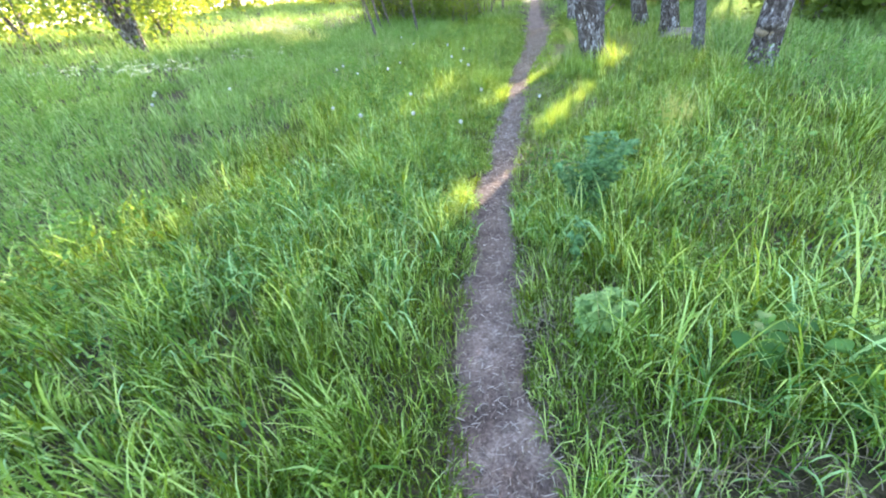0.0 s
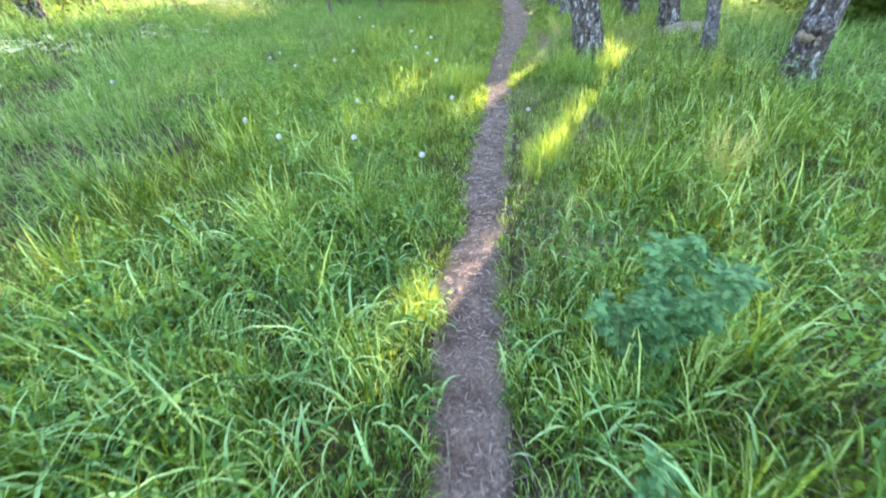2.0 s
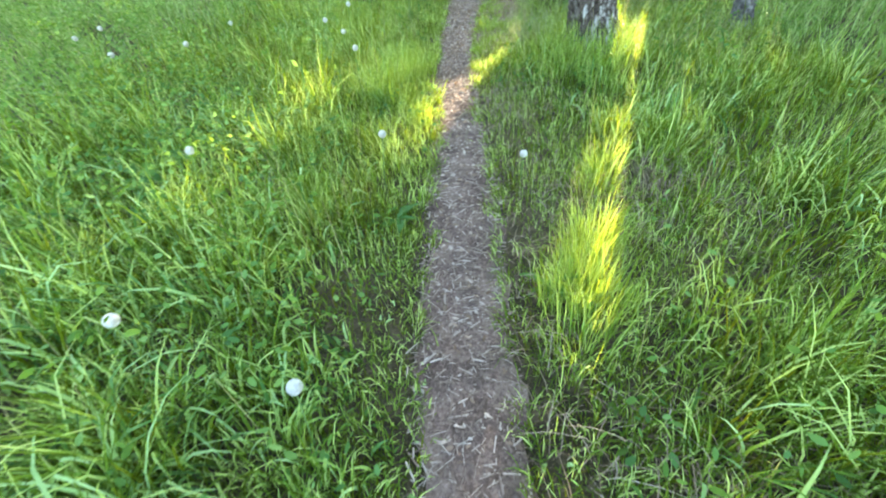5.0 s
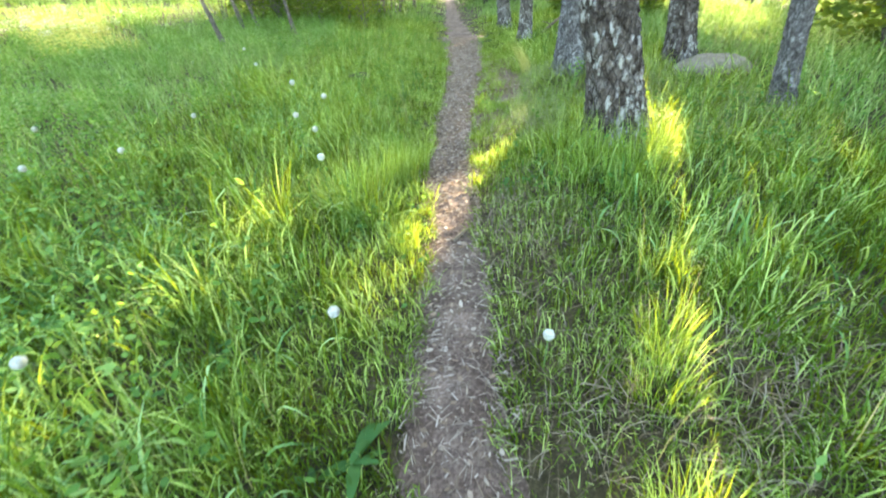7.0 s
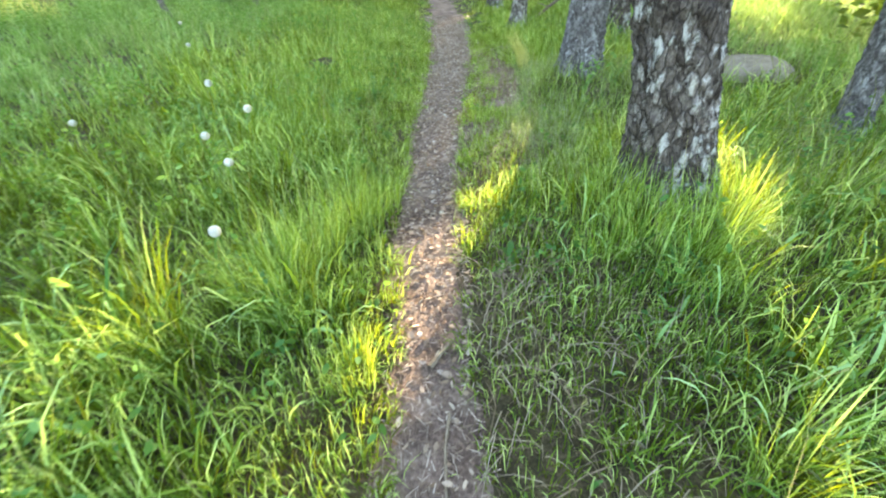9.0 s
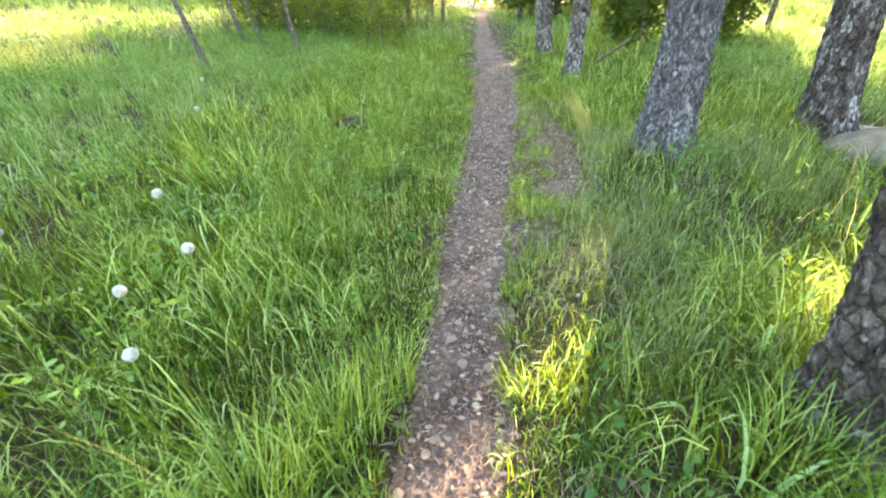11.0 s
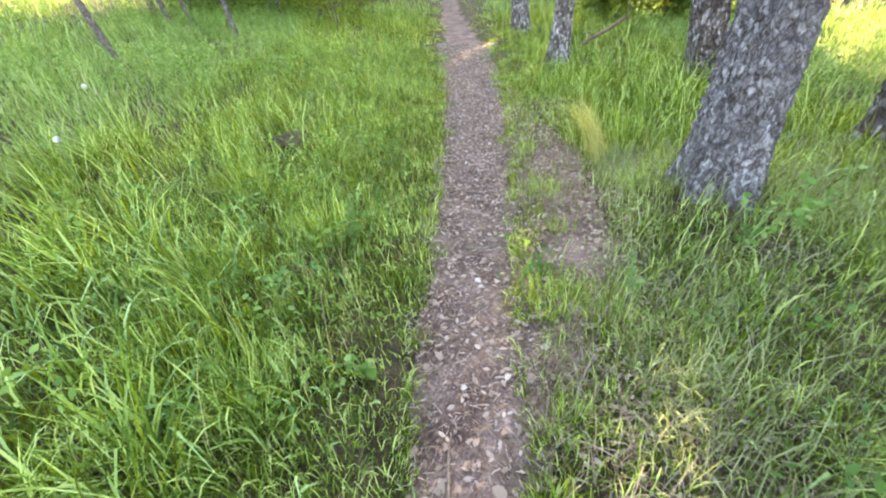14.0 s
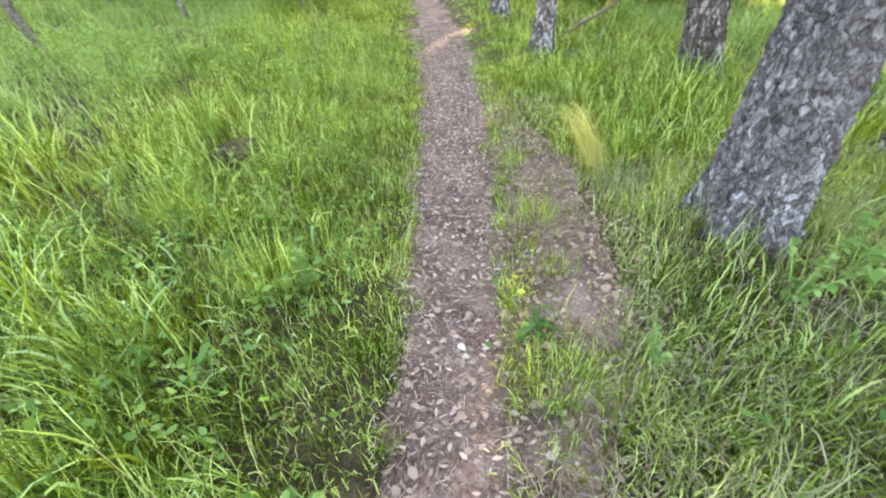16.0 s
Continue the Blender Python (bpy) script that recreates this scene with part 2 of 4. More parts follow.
def wave(x, y, s, k):
    """Smooth uneven field between about -1 and 1."""
    return (np.sin(x * s + 1.3 * k) * np.cos(y * s * 1.13 - k) + np.sin((x + y) * s * 0.71 + 2.1 * k) + np.sin((x - 1.7 * y) * s * 0.53 - 0.7 * k) + 0.6 * np.sin(x * s * 2.3 - k) * np.sin(y * s * 2.1 + k)) / 2.6


MOUNDS = [(1.3, 9.75, 0.26, 0.5), (1.4, 12.2, 0.24, 0.5), (3.15, 12.6, 0.04, 0.8)]


def ground_z(x, y):
    """The meadow rises gently away from the path on one side; the path is trodden in a little."""
    x, y = np.asarray(x, float), np.asarray(y, float)
    rise = 0.06 * np.logaddexp(0, 2 * np.clip(-x - 1.5, -20, 20))
    d = np.abs(x - path_x(y)) / (path_w(y) + 0.12)
    off = np.clip(d - 0.7, 0, 1)
    near = np.exp(-((x / 40) ** 2 + ((y - 10) / 50) ** 2))
    for mx, my, mh, mr in MOUNDS:
        rise = rise + mh * np.exp(-((x - mx) ** 2 + (y - my) ** 2) / mr ** 2)
    return rise + near * off * (0.035 + 0.03 * wave(x, y, 1.1, 1) + 0.012 * wave(x, y, 4.3, 2)) + near * 0.006 * wave(x, y, 7.0, 3)


def mesh_from(name, verts, faces):
    me = bpy.data.meshes.new(name)
    faces = np.asarray(faces, np.int32)
    k = faces.shape[1]
    me.vertices.add(len(verts))
    me.vertices.foreach_set("co", np.asarray(verts, np.float32).ravel())
    me.loops.add(faces.size)
    me.loops.foreach_set("vertex_index", faces.ravel())
    me.polygons.add(len(faces))
    me.polygons.foreach_set("loop_start", np.arange(0, faces.size, k, dtype=np.int32))
    me.update(calc_edges=True)
    return me


def solid(name, verts, faces, mat, parent=None, label="", smooth=True):
    me = mesh_from(name, verts, faces)
    me.materials.append(mat)
    if smooth:
        me.polygons.foreach_set("use_smooth", [True] * len(me.polygons))
    ob = new(name, me)
    if parent is not None:
        ob.parent = parent
    return tagged(ob, label)


def thing(name, x, y, z, label, category, group=""):
    ob = new(name)
    ob.location = (x, y, z)
    ob.empty_display_size = 0.1
    return tagged(ob, label, category, group)


def sheet(xs, ys, height):
    gx, gy = np.meshgrid(xs, ys)
    v = np.stack([gx, gy, height(gx, gy)], -1).reshape(-1, 3)
    nx = len(xs)
    i = (np.arange(len(ys) - 1)[:, None] * nx + np.arange(nx - 1)[None]).ravel()
    return v, np.stack([i, i + 1, i + 1 + nx, i + nx], -1)


# ---- ground and path ----
far = [30, 50, 90, 200, 600, 2000]
gxs = np.r_[-np.array(far[::-1]), np.arange(-24, -5, 1.0), np.arange(-5, 6, 0.12), np.arange(6, 25, 1.0), far]
gys = np.r_[-np.array(far[::-1]), np.arange(-20, 0, 2.0), np.arange(0, 22, 0.12), np.arange(22, 60, 1.5), np.array([70, 90, 150, 300, 700, 2000])]
solid("ground", *sheet(gxs, gys, ground_z), M_SOIL)
tagged(bpy.data.objects["ground"], "dark damp meadow soil under grass", "ground", kind="structure")

pys = np.r_[np.arange(0, 22, 0.05), np.arange(22, 46, 0.5)]
pu = np.linspace(-1, 1, 21)
edge_l = 1.0 + 0.32 * wave(pys, pys * 0.3, 5.0, 4) + 0.12 * wave(pys, pys, 17.0, 5)
edge_r = 1.0 + 0.32 * wave(pys, pys * 0.3, 4.4, 8) + 0.12 * wave(pys, pys, 15.0, 9)
side = np.where(pu[None] < 0, edge_l[:, None], edge_r[:, None])
litter_side = np.where(pu[None] > 0, np.interp(pys, [10.6, 11.6, 13.6, 15.5], [0, 0.48, 0.45, 0])[:, None], 0)
px = path_x(pys)[:, None] + pu[None] * (path_w(pys)[:, None] * 1.12 * side + litter_side)
py = np.broadcast_to(pys[:, None], px.shape)
pz = ground_z(px, py) + 0.006 * (1 - np.abs(pu[None]) ** 4) - 0.003 + 0.005 * wave(px, py, 23, 2) * (1 - pu[None] ** 2)
pi = (np.arange(len(pys) - 1)[:, None] * 21 + np.arange(20)[None]).ravel()
path_ob = solid("path", np.stack([px, py, pz + 0.004], -1).reshape(-1, 3), np.stack([pi, pi + 1, pi + 22, pi + 21], -1), M_PATH)
tagged(path_ob, "narrow trodden brown earth footpath with dry litter", "path", kind="structure")


# ---- grass ----
def scatter(n, x0, x1, y0, y1):
    return rng.uniform(x0, x1, n), rng.uniform(y0, y1, n)


def blades(name, x, y, h, w, bend, mat, label, category="grass", segs=3, z0=None, azim=None):
    """One sheet of single curved tapering blades."""
    n = len(x)
    z = ground_z(x, y) - 0.01 if z0 is None else z0
    az = rng.uniform(0, 2 * math.pi, n) if azim is None else azim
    dx, dy = np.cos(az), np.sin(az)
    twist = az + math.pi / 2 + rng.normal(0, 0.5, n)
    wx, wy = np.cos(twist), np.sin(twist)
    droop = np.clip(1.15 * (bend - 0.25), 0, 1) * rng.uniform(0.5, 1.1, n)
    reach = np.where(bend > 1.19, bend, 0.95 * (1 - np.exp(-1.2 * bend)))
    rows = []
    for k in range(segs + 1):
        s = k / segs
        out = h * reach * 0.92 * s ** 1.8
        up = h * (s - droop * s ** 3)
        cx, cy, cz = x + dx * out, y + dy * out, z + up
        half = 0.5 * w * (1 - s ** 1.7) * (0.75 + 0.5 * s if k else 0.7)
        if k < segs:
            rows.append(np.stack([cx - wx * half, cy - wy * half, cz], -1))
            rows.append(np.stack([cx + wx * half, cy + wy * half, cz], -1))
        else:
            rows.append(np.stack([cx, cy, cz], -1))
    m = 2 * segs + 1
    v = np.stack(rows, 1).reshape(-1, 3)
    f = []
    for k in range(segs - 1):
        a = 2 * k
        f += [(a, a + 1, a + 3), (a, a + 3, a + 2)]
    f.append((2 * segs - 2, 2 * segs - 1, 2 * segs))
    faces = (np.array(f)[None] + (np.arange(n) * m)[:, None, None]).reshape(-1, 3)
    return tagged(solid(name, v, faces, mat), label, category, kind="stuff")


TRUNKS = {"earth_mound": (-1.56, 13.42, 0.24), "wood_piece": (3.36, 13.1, 0.3), "boulder": (3.1, 12.3, 0.5)}


def cover(x, y):
    """How much grass grows at a place (0 to 1) and how tall it stands."""
    side = x - path_x(y)
    gap = np.abs(side) - path_w(y) * (0.84 + 0.36 * wave(x * 0.2, y, 5.0, 6) + 0.24 * wave(x, y, 14.0, 3))
    thick = np.clip(gap / 0.1, 0, 1) ** 1.2
    litter = (side > 0) * np.exp(-((y - 12.8) / 1.8) ** 2) * np.exp(-((side - 0.62) / 0.28) ** 2)
    thick = thick * (1 - 0.9 * litter)
    # trampled shorter turf beside the path
    tall = np.clip(0.25 + gap * 0.95, 0.14, 1)
    right_short = (side > 0) * np.interp(y, [5.5, 6.5, 9.0, 10.2, 11, 14], [0, 1, 1, 0.4, 0.9, 0.9])
    left_short = (side < 0) * np.interp(y, [5.0, 6.2, 8.0, 8.6, 9.9, 10.6, 13], [0, 0.7, 0.7, 0.1, 0.15, 0.85, 0.8])
    reach = np.where(side > 0, np.interp(y, [6.0, 7.2, 8.9, 9.6, 10.3, 10.8, 12.2, 13.0], [0.35, 1.05, 1.05, 0.4, 0.45, 1.5, 1.4, 0.8]), np.interp(y, [9.9, 10.6], [0.35, 0.42]))
    short = np.maximum(right_short, left_short) * np.exp(-(np.clip(gap - 0.1, 0, 9) / reach) ** 2)
    thick = thick * (1 - np.interp(y, [10.0, 10.8], [0.52, 0.22]) * short * (side > 0))
    tall = tall * (1 - np.where(side > 0, 0.7, 0.6) * short)
    early = np.interp(y, [4.5, 6.0], [1, 0])
    tall = np.maximum(tall, early * np.clip(0.4 + gap * 1.3, 0, 1) * (gap > 0.02))
    worn = (side > 0.4) * np.interp(y, [3.15, 3.45], [1, 0])
    tall = tall * (1 - 0.75 * worn)
    thick = thick * (1 - 0.6 * worn)
    for bx, by, br in TRUNKS.values():
        thick = thick * (np.hypot(x - bx, y - by) > br)
    return thick, tall


def meadow(name, n, x0, x1, y0, y1, keep, hmin, hmax, wmin, wmax, bmin, bmax, mat, label, segs=3, clump=0.6, tussock=0.65, per=20, size=0.045):
    """Blades sown partly in tussocks, whose blades fan outwards, and partly singly between them."""
    k = int(n * tussock)
    m = max(k // per, 1)
    cx, cy = scatter(m, x0, x1, y0, y1)
    ci = rng.integers(0, m, k)
    ox, oy = rng.normal(0, 1, k), rng.normal(0, 1, k)
    grow = rng.uniform(0.5, 1.35, m)
    sz = size * grow[ci]
    x, y = np.r_[cx[ci] + ox * sz, scatter(n - k, x0, x1, y0, y1)[0]], np.r_[cy[ci] + oy * sz, rng.uniform(y0, y1, n - k)]
    lean_a, lean_f = rng.uniform(0, 6.28, m), rng.uniform(0.2, 1.5, m)
    az = np.r_[np.arctan2(oy + (lean_f * np.sin(lean_a))[ci], ox + (lean_f * np.cos(lean_a))[ci]) + rng.normal(0, 0.45, k), rng.uniform(0, 6.28, n - k)]
    scale = np.r_[grow[ci] * 1.08, np.full(n - k, 0.85)]
    thick, tall = cover(x, y)
    patch = np.clip(0.5 + 0.5 * wave(x, y, 4.1, 11) + 0.45 * wave(x, y, 11, 19), 0, 1)
    ok = (rng.random(n) < thick * (1 - clump + clump * patch * 1.5)) & keep(x, y)
    x, y, az, scale, tall, patch = x[ok], y[ok], az[ok], scale[ok], tall[ok], patch[ok]
    k = len(x)
    h = rng.uniform(hmin, hmax, k) * tall * scale * (0.62 + 0.5 * patch) * (1 + 0.22 * wave(x, y, 1.7, 13))
    return blades(name, x, y, np.maximum(h, 0.035), rng.uniform(wmin, wmax, k), rng.uniform(bmin, bmax, k), mat, label, segs=segs, azim=az)


def off_path(x, y):
    return np.abs(x - path_x(y))


# ---- trees ----
def bark_trunk(name, radius, height, lean, mat, parent, flare=0.35, rough=0.014, seed=0, fine=2.1, sides=104, ovals=0.06, cell=13, bulge=None):
    """Tapering leaning trunk with root flare and cracked plates where it is seen close."""
    zs = np.r_[np.arange(-0.15, fine, 0.021), np.linspace(fine, height, 14)]
    th = np.linspace(0, 2 * math.pi, sides, endpoint=False)
    v = np.zeros((len(zs), sides, 3))
    for i, z in enumerate(zs):
        t = max(z, 0) / height
        r0 = radius * (1 - 0.8 * t) * (1 + flare * math.exp(-max(z, 0) / 0.2))
        cx = lean[0] * z + 0.02 * math.sin(z * 1.7 + seed)
        cy = lean[1] * z + 0.02 * math.sin(z * 1.3 + seed * 2)
        for j, a in enumerate(th):
            ca, sa_ = math.cos(a), math.sin(a)
            roots = 1 + 0.16 * math.exp(-max(z, 0) / 0.2) * math.sin(a * 5 + seed) + ovals * math.cos(2 * a + seed)
            r = r0 * roots
            if z <= fine:
                q = Vector((ca * r * cell * 1.5, sa_ * r * cell * 1.5, z * cell * 0.75 + seed))
                q += 0.5 * Vector((noise.noise(q * 1.1), noise.noise(q * 1.1 + Vector((9, 2, 4))), 0))
                dist = noise.voronoi(q)[0]
                crack = min(1.0, (dist[1] - dist[0]) * 3.2)
                r += rough * (crack - 0.75) + rough * 0.7 * noise.noise(q * 2.6) + 0.012 * noise.noise(Vector((ca * 2, sa_ * 2, z * 2.2 + seed)))
                if bulge:
                    r += bulge[2] * math.exp(-((z - bulge[0]) / 0.09) ** 2 - (math.remainder(a - bulge[1], 2 * math.pi) / 0.6) ** 2)
            v[i, j] = (cx + ca * r, cy + sa_ * r, z)
    nz = len(zs)
    i = (np.arange(nz - 1)[:, None] * sides + np.arange(sides)[None]).ravel()
    nxt = (np.arange(nz - 1)[:, None] * sides + (np.arange(sides)[None] + 1) % sides).ravel()
    return solid(name, v.reshape(-1, 3), np.stack([i, nxt, nxt + sides, i + sides], -1), mat, parent)


def tube(points, radii, sides=7):
    """Vertices and faces of a bent tapering round limb."""
    vs, fs = [], []
    pts = [Vector(p) for p in points]
    for i, (p, r) in enumerate(zip(pts, radii)):
        d = (pts[min(i + 1, len(pts) - 1)] - pts[max(i - 1, 0)]).normalized()
        a = d.orthogonal().normalized()
        b = d.cross(a)
        for k in range(sides):
            q = 2 * math.pi * k / sides
            vs.append(p + r * (math.cos(q) * a + math.sin(q) * b))
    for i in range(len(pts) - 1):
        for k in range(sides):
            n = (k + 1) % sides
            fs.append((i * sides + k, i * sides + n, (i + 1) * sides + n, (i + 1) * sides + k))
    return [tuple(v) for v in vs], fs


def leaf_cloud(centres, spread, per, size, flat=0.4, fine=False):
    """Many small folded leaves in clumps round the given centres."""
    c = np.repeat(np.asarray(centres, float), per, 0)
    n = len(c)
    p = c + rng.normal(0, 1, (n, 3)) * spread
    d = rng.normal(0, 1, (n, 3))
    d[:, 2] *= flat
    d /= np.linalg.norm(d, axis=1, keepdims=True)
    e = np.cross(d, rng.normal(0, 1, (n, 3)))
    e /= np.linalg.norm(e, axis=1, keepdims=True)
    s = (size * rng.uniform(0.6, 1.3, n))[:, None]
    nrm = np.cross(d, e)
    if not fine:
        v = np.stack([p, p + d * s * 0.5 + e * s * 0.32 + nrm * s * 0.08, p + d * s, p + d * s * 0.5 - e * s * 0.32 + nrm * s * 0.08], 1).reshape(-1, 3)
        return v, (np.array([(0, 1, 2), (0, 2, 3)])[None] + (np.arange(n) * 4)[:, None, None]).reshape(-1, 3)
    side = lambda a, w: p + d * s * a + e * s * w + nrm * s * (0.1 * abs(w) - 0.12 * a * a)
    v = np.stack([p, side(0.3, 0.24), side(0.68, 0.22), side(1.0, 0.0), side(0.68, -0.22), side(0.3, -0.24)], 1).reshape(-1, 3)
    f = (np.array([(0, 1, 5), (1, 2, 5), (2, 4, 5), (2, 3, 4)])[None] + (np.arange(n) * 6)[:, None, None]).reshape(-1, 3)
    return v, f


def tree(name, x, y, radius, lean, mat, label, height=13.0, seed=0, crown_r=1.7, crown_z=(6.0, 12.5), rough=0.014, flare=0.35, group="", leaf=M_LEAF, bulge=None, cell=13):
    base = float(ground_z(x, y))
    t = thing(name, x, y, base, label, "tree", group)
    bark_trunk("trunk", radius, height, lean, mat, t, flare, rough, seed, bulge=bulge, cell=cell)
    TRUNKS[seed] = (x, y, radius * 1.05)
    r = random.Random(seed)
    tips = []
    for k in range(7):
        z = crown_z[0] - 0.8 + (crown_z[1] - crown_z[0]) * k / 7
        a = r.uniform(0, 6.28)
        out = crown_r * r.uniform(0.6, 1.0)
        p0 = Vector((lean[0] * z, lean[1] * z, z))
        pts = [p0, p0 + Vector((math.cos(a) * out * 0.5, math.sin(a) * out * 0.5, 0.5)), p0 + Vector((math.cos(a) * out, math.sin(a) * out, 0.8))]
        solid("limb", *tube(pts, [0.06, 0.04, 0.015]), mat, t)
        tips += [tuple(pts[1]), tuple(pts[2])]
    for k in range(26):
        z = r.uniform(*crown_z)
        a, o = r.uniform(0, 6.28), crown_r * math.sqrt(r.random())
        tips.append((lean[0] * z + math.cos(a) * o, lean[1] * z + math.sin(a) * o, z))
    solid("crown", *leaf_cloud(tips, 0.42, 45, 0.16), leaf, t, smooth=False)
    return t


tree("tree", 1.29, 9.72, 0.163, (-0.215, 0.03), M_BARK, "old tree with dark cracked plated bark beside the path", seed=1, rough=0.017)
tree("tree", 1.37, 12.18, 0.168, (0.065, 0.05), M_BARK_GREY, "stout tree with grey lichen-covered bark in tall grass", seed=2, flare=0.27, cell=17, rough=0.02)
tree("tree", 2.93, 12.92, 0.175, (-0.045, 0.03), M_BARK, "tree with dark furrowed bark beside a sandy mound", seed=3, flare=0.5)
tree("tree", 3.07, 10.85, 0.095, (-0.12, 0.0), M_BARK_GREY, "slender grey-barked tree in tall grass", seed=4, crown_r=1.2)
burl_tree = tree("tree", 3.38, 9.05, 0.16, (0.03, 0.0), M_BARK, "tree with rough bark and a pale burl at its foot", seed=5, bulge=(0.6, -2.0, 0.12))
tree("tree", 1.24, 16.55, 0.125, (0.03, 0.0), M_BARK_BIRCH, "birch with black and white cracked bark", seed=6, crown_r=1.4)
tree("tree", 0.98, 19.8, 0.17, (-0.09, 0.0), M_BARK_BIRCH, "old birch with pale flaking bark by the path", seed=7, crown_r=1.4)
tree("tree", 2.65, 15.2, 0.18, (-0.16, 0.0), M_BARK, "dark-barked tree standing among tall grass", seed=8)

burl_v, burl_f = [], []
for i in range(9):
    for j in range(16):
        a, q = math.pi * i / 8, 2 * math.pi * j / 16
        r = 1 + 0.18 * noise.noise(Vector((math.cos(q) * 2, math.sin(q) * 2, i * 0.6)))
        burl_v.append((-0.075 + 0.115 * r * math.sin(a) * math.cos(q), -0.13 + 0.085 * r * math.sin(a) * math.sin(q), 0.52 + 0.075 * r * math.cos(a)))
for i in range(8):
    for j in range(16):
        burl_f.append((i * 16 + j, i * 16 + (j + 1) % 16, (i + 1) * 16 + (j + 1) % 16, (i + 1) * 16 + j))
solid("burl", burl_v, burl_f, M_WOOD, burl_tree, "pale swollen burl low on the trunk")


def stem_tree(name, x, y, height, radius, lean, label, seed, crown, mat=M_BARK_THIN, leaf=M_LEAF_LIGHT, count=1, group="", size=0.11, per=40, clumps=22, category="tree"):
    """Thin tree or shrub: one or more bent stems with side twigs and a loose crown. crown: (z0, z1, radius)."""
    t = thing(name, x, y, float(ground_z(x, y)) - 0.03, label, category, group)
    TRUNKS[seed] = (x, y, radius)
    r = random.Random(seed)
    tips = []
    for k in range(count):
        a = r.uniform(0, 6.28)
        spread = 0.0 if count == 1 else r.uniform(0.15, 0.45)
        lx, ly = lean[0] + math.cos(a) * spread, lean[1] + math.sin(a) * spread
        pts, rad = [], []
        for i in range(9):
            s = i / 8
            z = height * s
            pts.append((lx * z + 0.05 * math.sin(3 * s + a) * height * 0.2 + (0.08 * math.cos(a) if count > 1 else 0), ly * z + 0.04 * math.cos(4 * s + a) * height * 0.2 - 0.04 * height * 0.2 * math.cos(a) + (0.08 * math.sin(a) if count > 1 else 0), z))
            rad.append(max(radius * (1 - 0.85 * s) * (1.25 if i == 0 else 1), 0.006))
        solid("stem", *tube(pts, rad, 9), mat, t)
        for i in range(3, 9):
            p = Vector(pts[i])
            b = r.uniform(0, 6.28)
            e = p + Vector((math.cos(b), math.sin(b), 0.5)) * crown[2] * r.uniform(0.4, 0.9)
            if crown[0] - 0.6 < e.z:
                solid("twig", *tube([p, (p + e) / 2 + Vector((0, 0, 0.06)), e], [rad[i] * 0.5 + 0.003, 0.008, 0.004], 5), mat, t)
                tips.append(tuple(e))
    for k in range(clumps):
        z = r.uniform(crown[0], crown[1])
        f = math.sin(math.pi * min(0.95, max(0.12, (z - crown[0]) / (crown[1] - crown[0]) * 0.9 + 0.1)))
        a, o = r.uniform(0, 6.28), crown[2] * math.sqrt(r.random()) * (0.45 + 0.55 * f)
        tips.append((lean[0] * z + math.cos(a) * o, lean[1] * z + math.sin(a) * o, z))
    solid("crown", *leaf_cloud(tips, crown[2] * 0.2, per, size), leaf, t, smooth=False)
    return t


# thin leaning saplings at the meadow's edge
for k, (x, y, lx, h, r0) in enumerate([(-5.14, 16.06, -0.18, 5.5, 0.05), (-6.19, 19.16, -0.12, 5.5, 0.055), (-6.0, 19.5, -0.16, 5.0, 0.045), (-4.49, 18.43, -0.1, 5.5, 0.05), (-5.38, 22.37, -0.05, 6.0, 0.055), (-5.1, 21.6, 0.05, 6.0, 0.05), (-4.41, 22.96, -0.08, 6.0, 0.06), (-4.88, 29.4, -0.03, 7.0, 0.08), (-4.3, 28.6, 0.02, 7.0, 0.08), (-6.9, 26.5, 0.04, 6.0, 0.06), (-3.5, 25.5, -0.04, 6.0, 0.06), (-3.9, 33.0, 0.02, 7.0, 0.09), (-5.9, 21.0, 0.06, 6.0, 0.05), (-4.0, 21.9, 0.08, 6.0, 0.045), (-3.5, 24.2, -0.06, 6.0, 0.05), (-5.2, 25.0, 0.03, 6.0, 0.05), (-2.9, 30.0, 0.03, 7.0, 0.08)]):
    stem_tree("sapling", x, y, h, r0, (lx, 0.0), "thin leaning sapling with bare lower stem in tall grass", 100 + k, (2.4, h + 0.4, 1.1), group="saplings at the meadow edge")

# low leafy undergrowth under the saplings
for k, (x, y, h, w) in enumerate([(-5.6, 20.6, 0.9, 0.8), (-4.5, 20.9, 0.85, 0.8), (-3.5, 22.0, 0.9, 0.8), (-6.9, 21.6, 1.0, 0.9), (-7.8, 23.5, 1.2, 1.1), (-3.2, 48.0, 3.6, 2.2), (-0.8, 50.0, 3.8, 2.2), (-6.0, 49.0, 4.0, 2.4), (-6.3, 24.0, 1.5, 1.2), (-4.9, 25.6, 1.4, 1.1), (-8.0, 28.0, 2.0, 1.6), (-5.8, 31.5, 2.2, 1.6), (-3.6, 38.0, 2.6, 1.5)]):
    stem_tree("shrub", x, y, h, 0.03, (0, 0), "leafy green shrub under the saplings", 130 + k, (0.2, h, w), count=3, leaf=M_LEAF, size=0.09, per=34, clumps=int(12 + 10 * h), group="undergrowth", category="shrub")

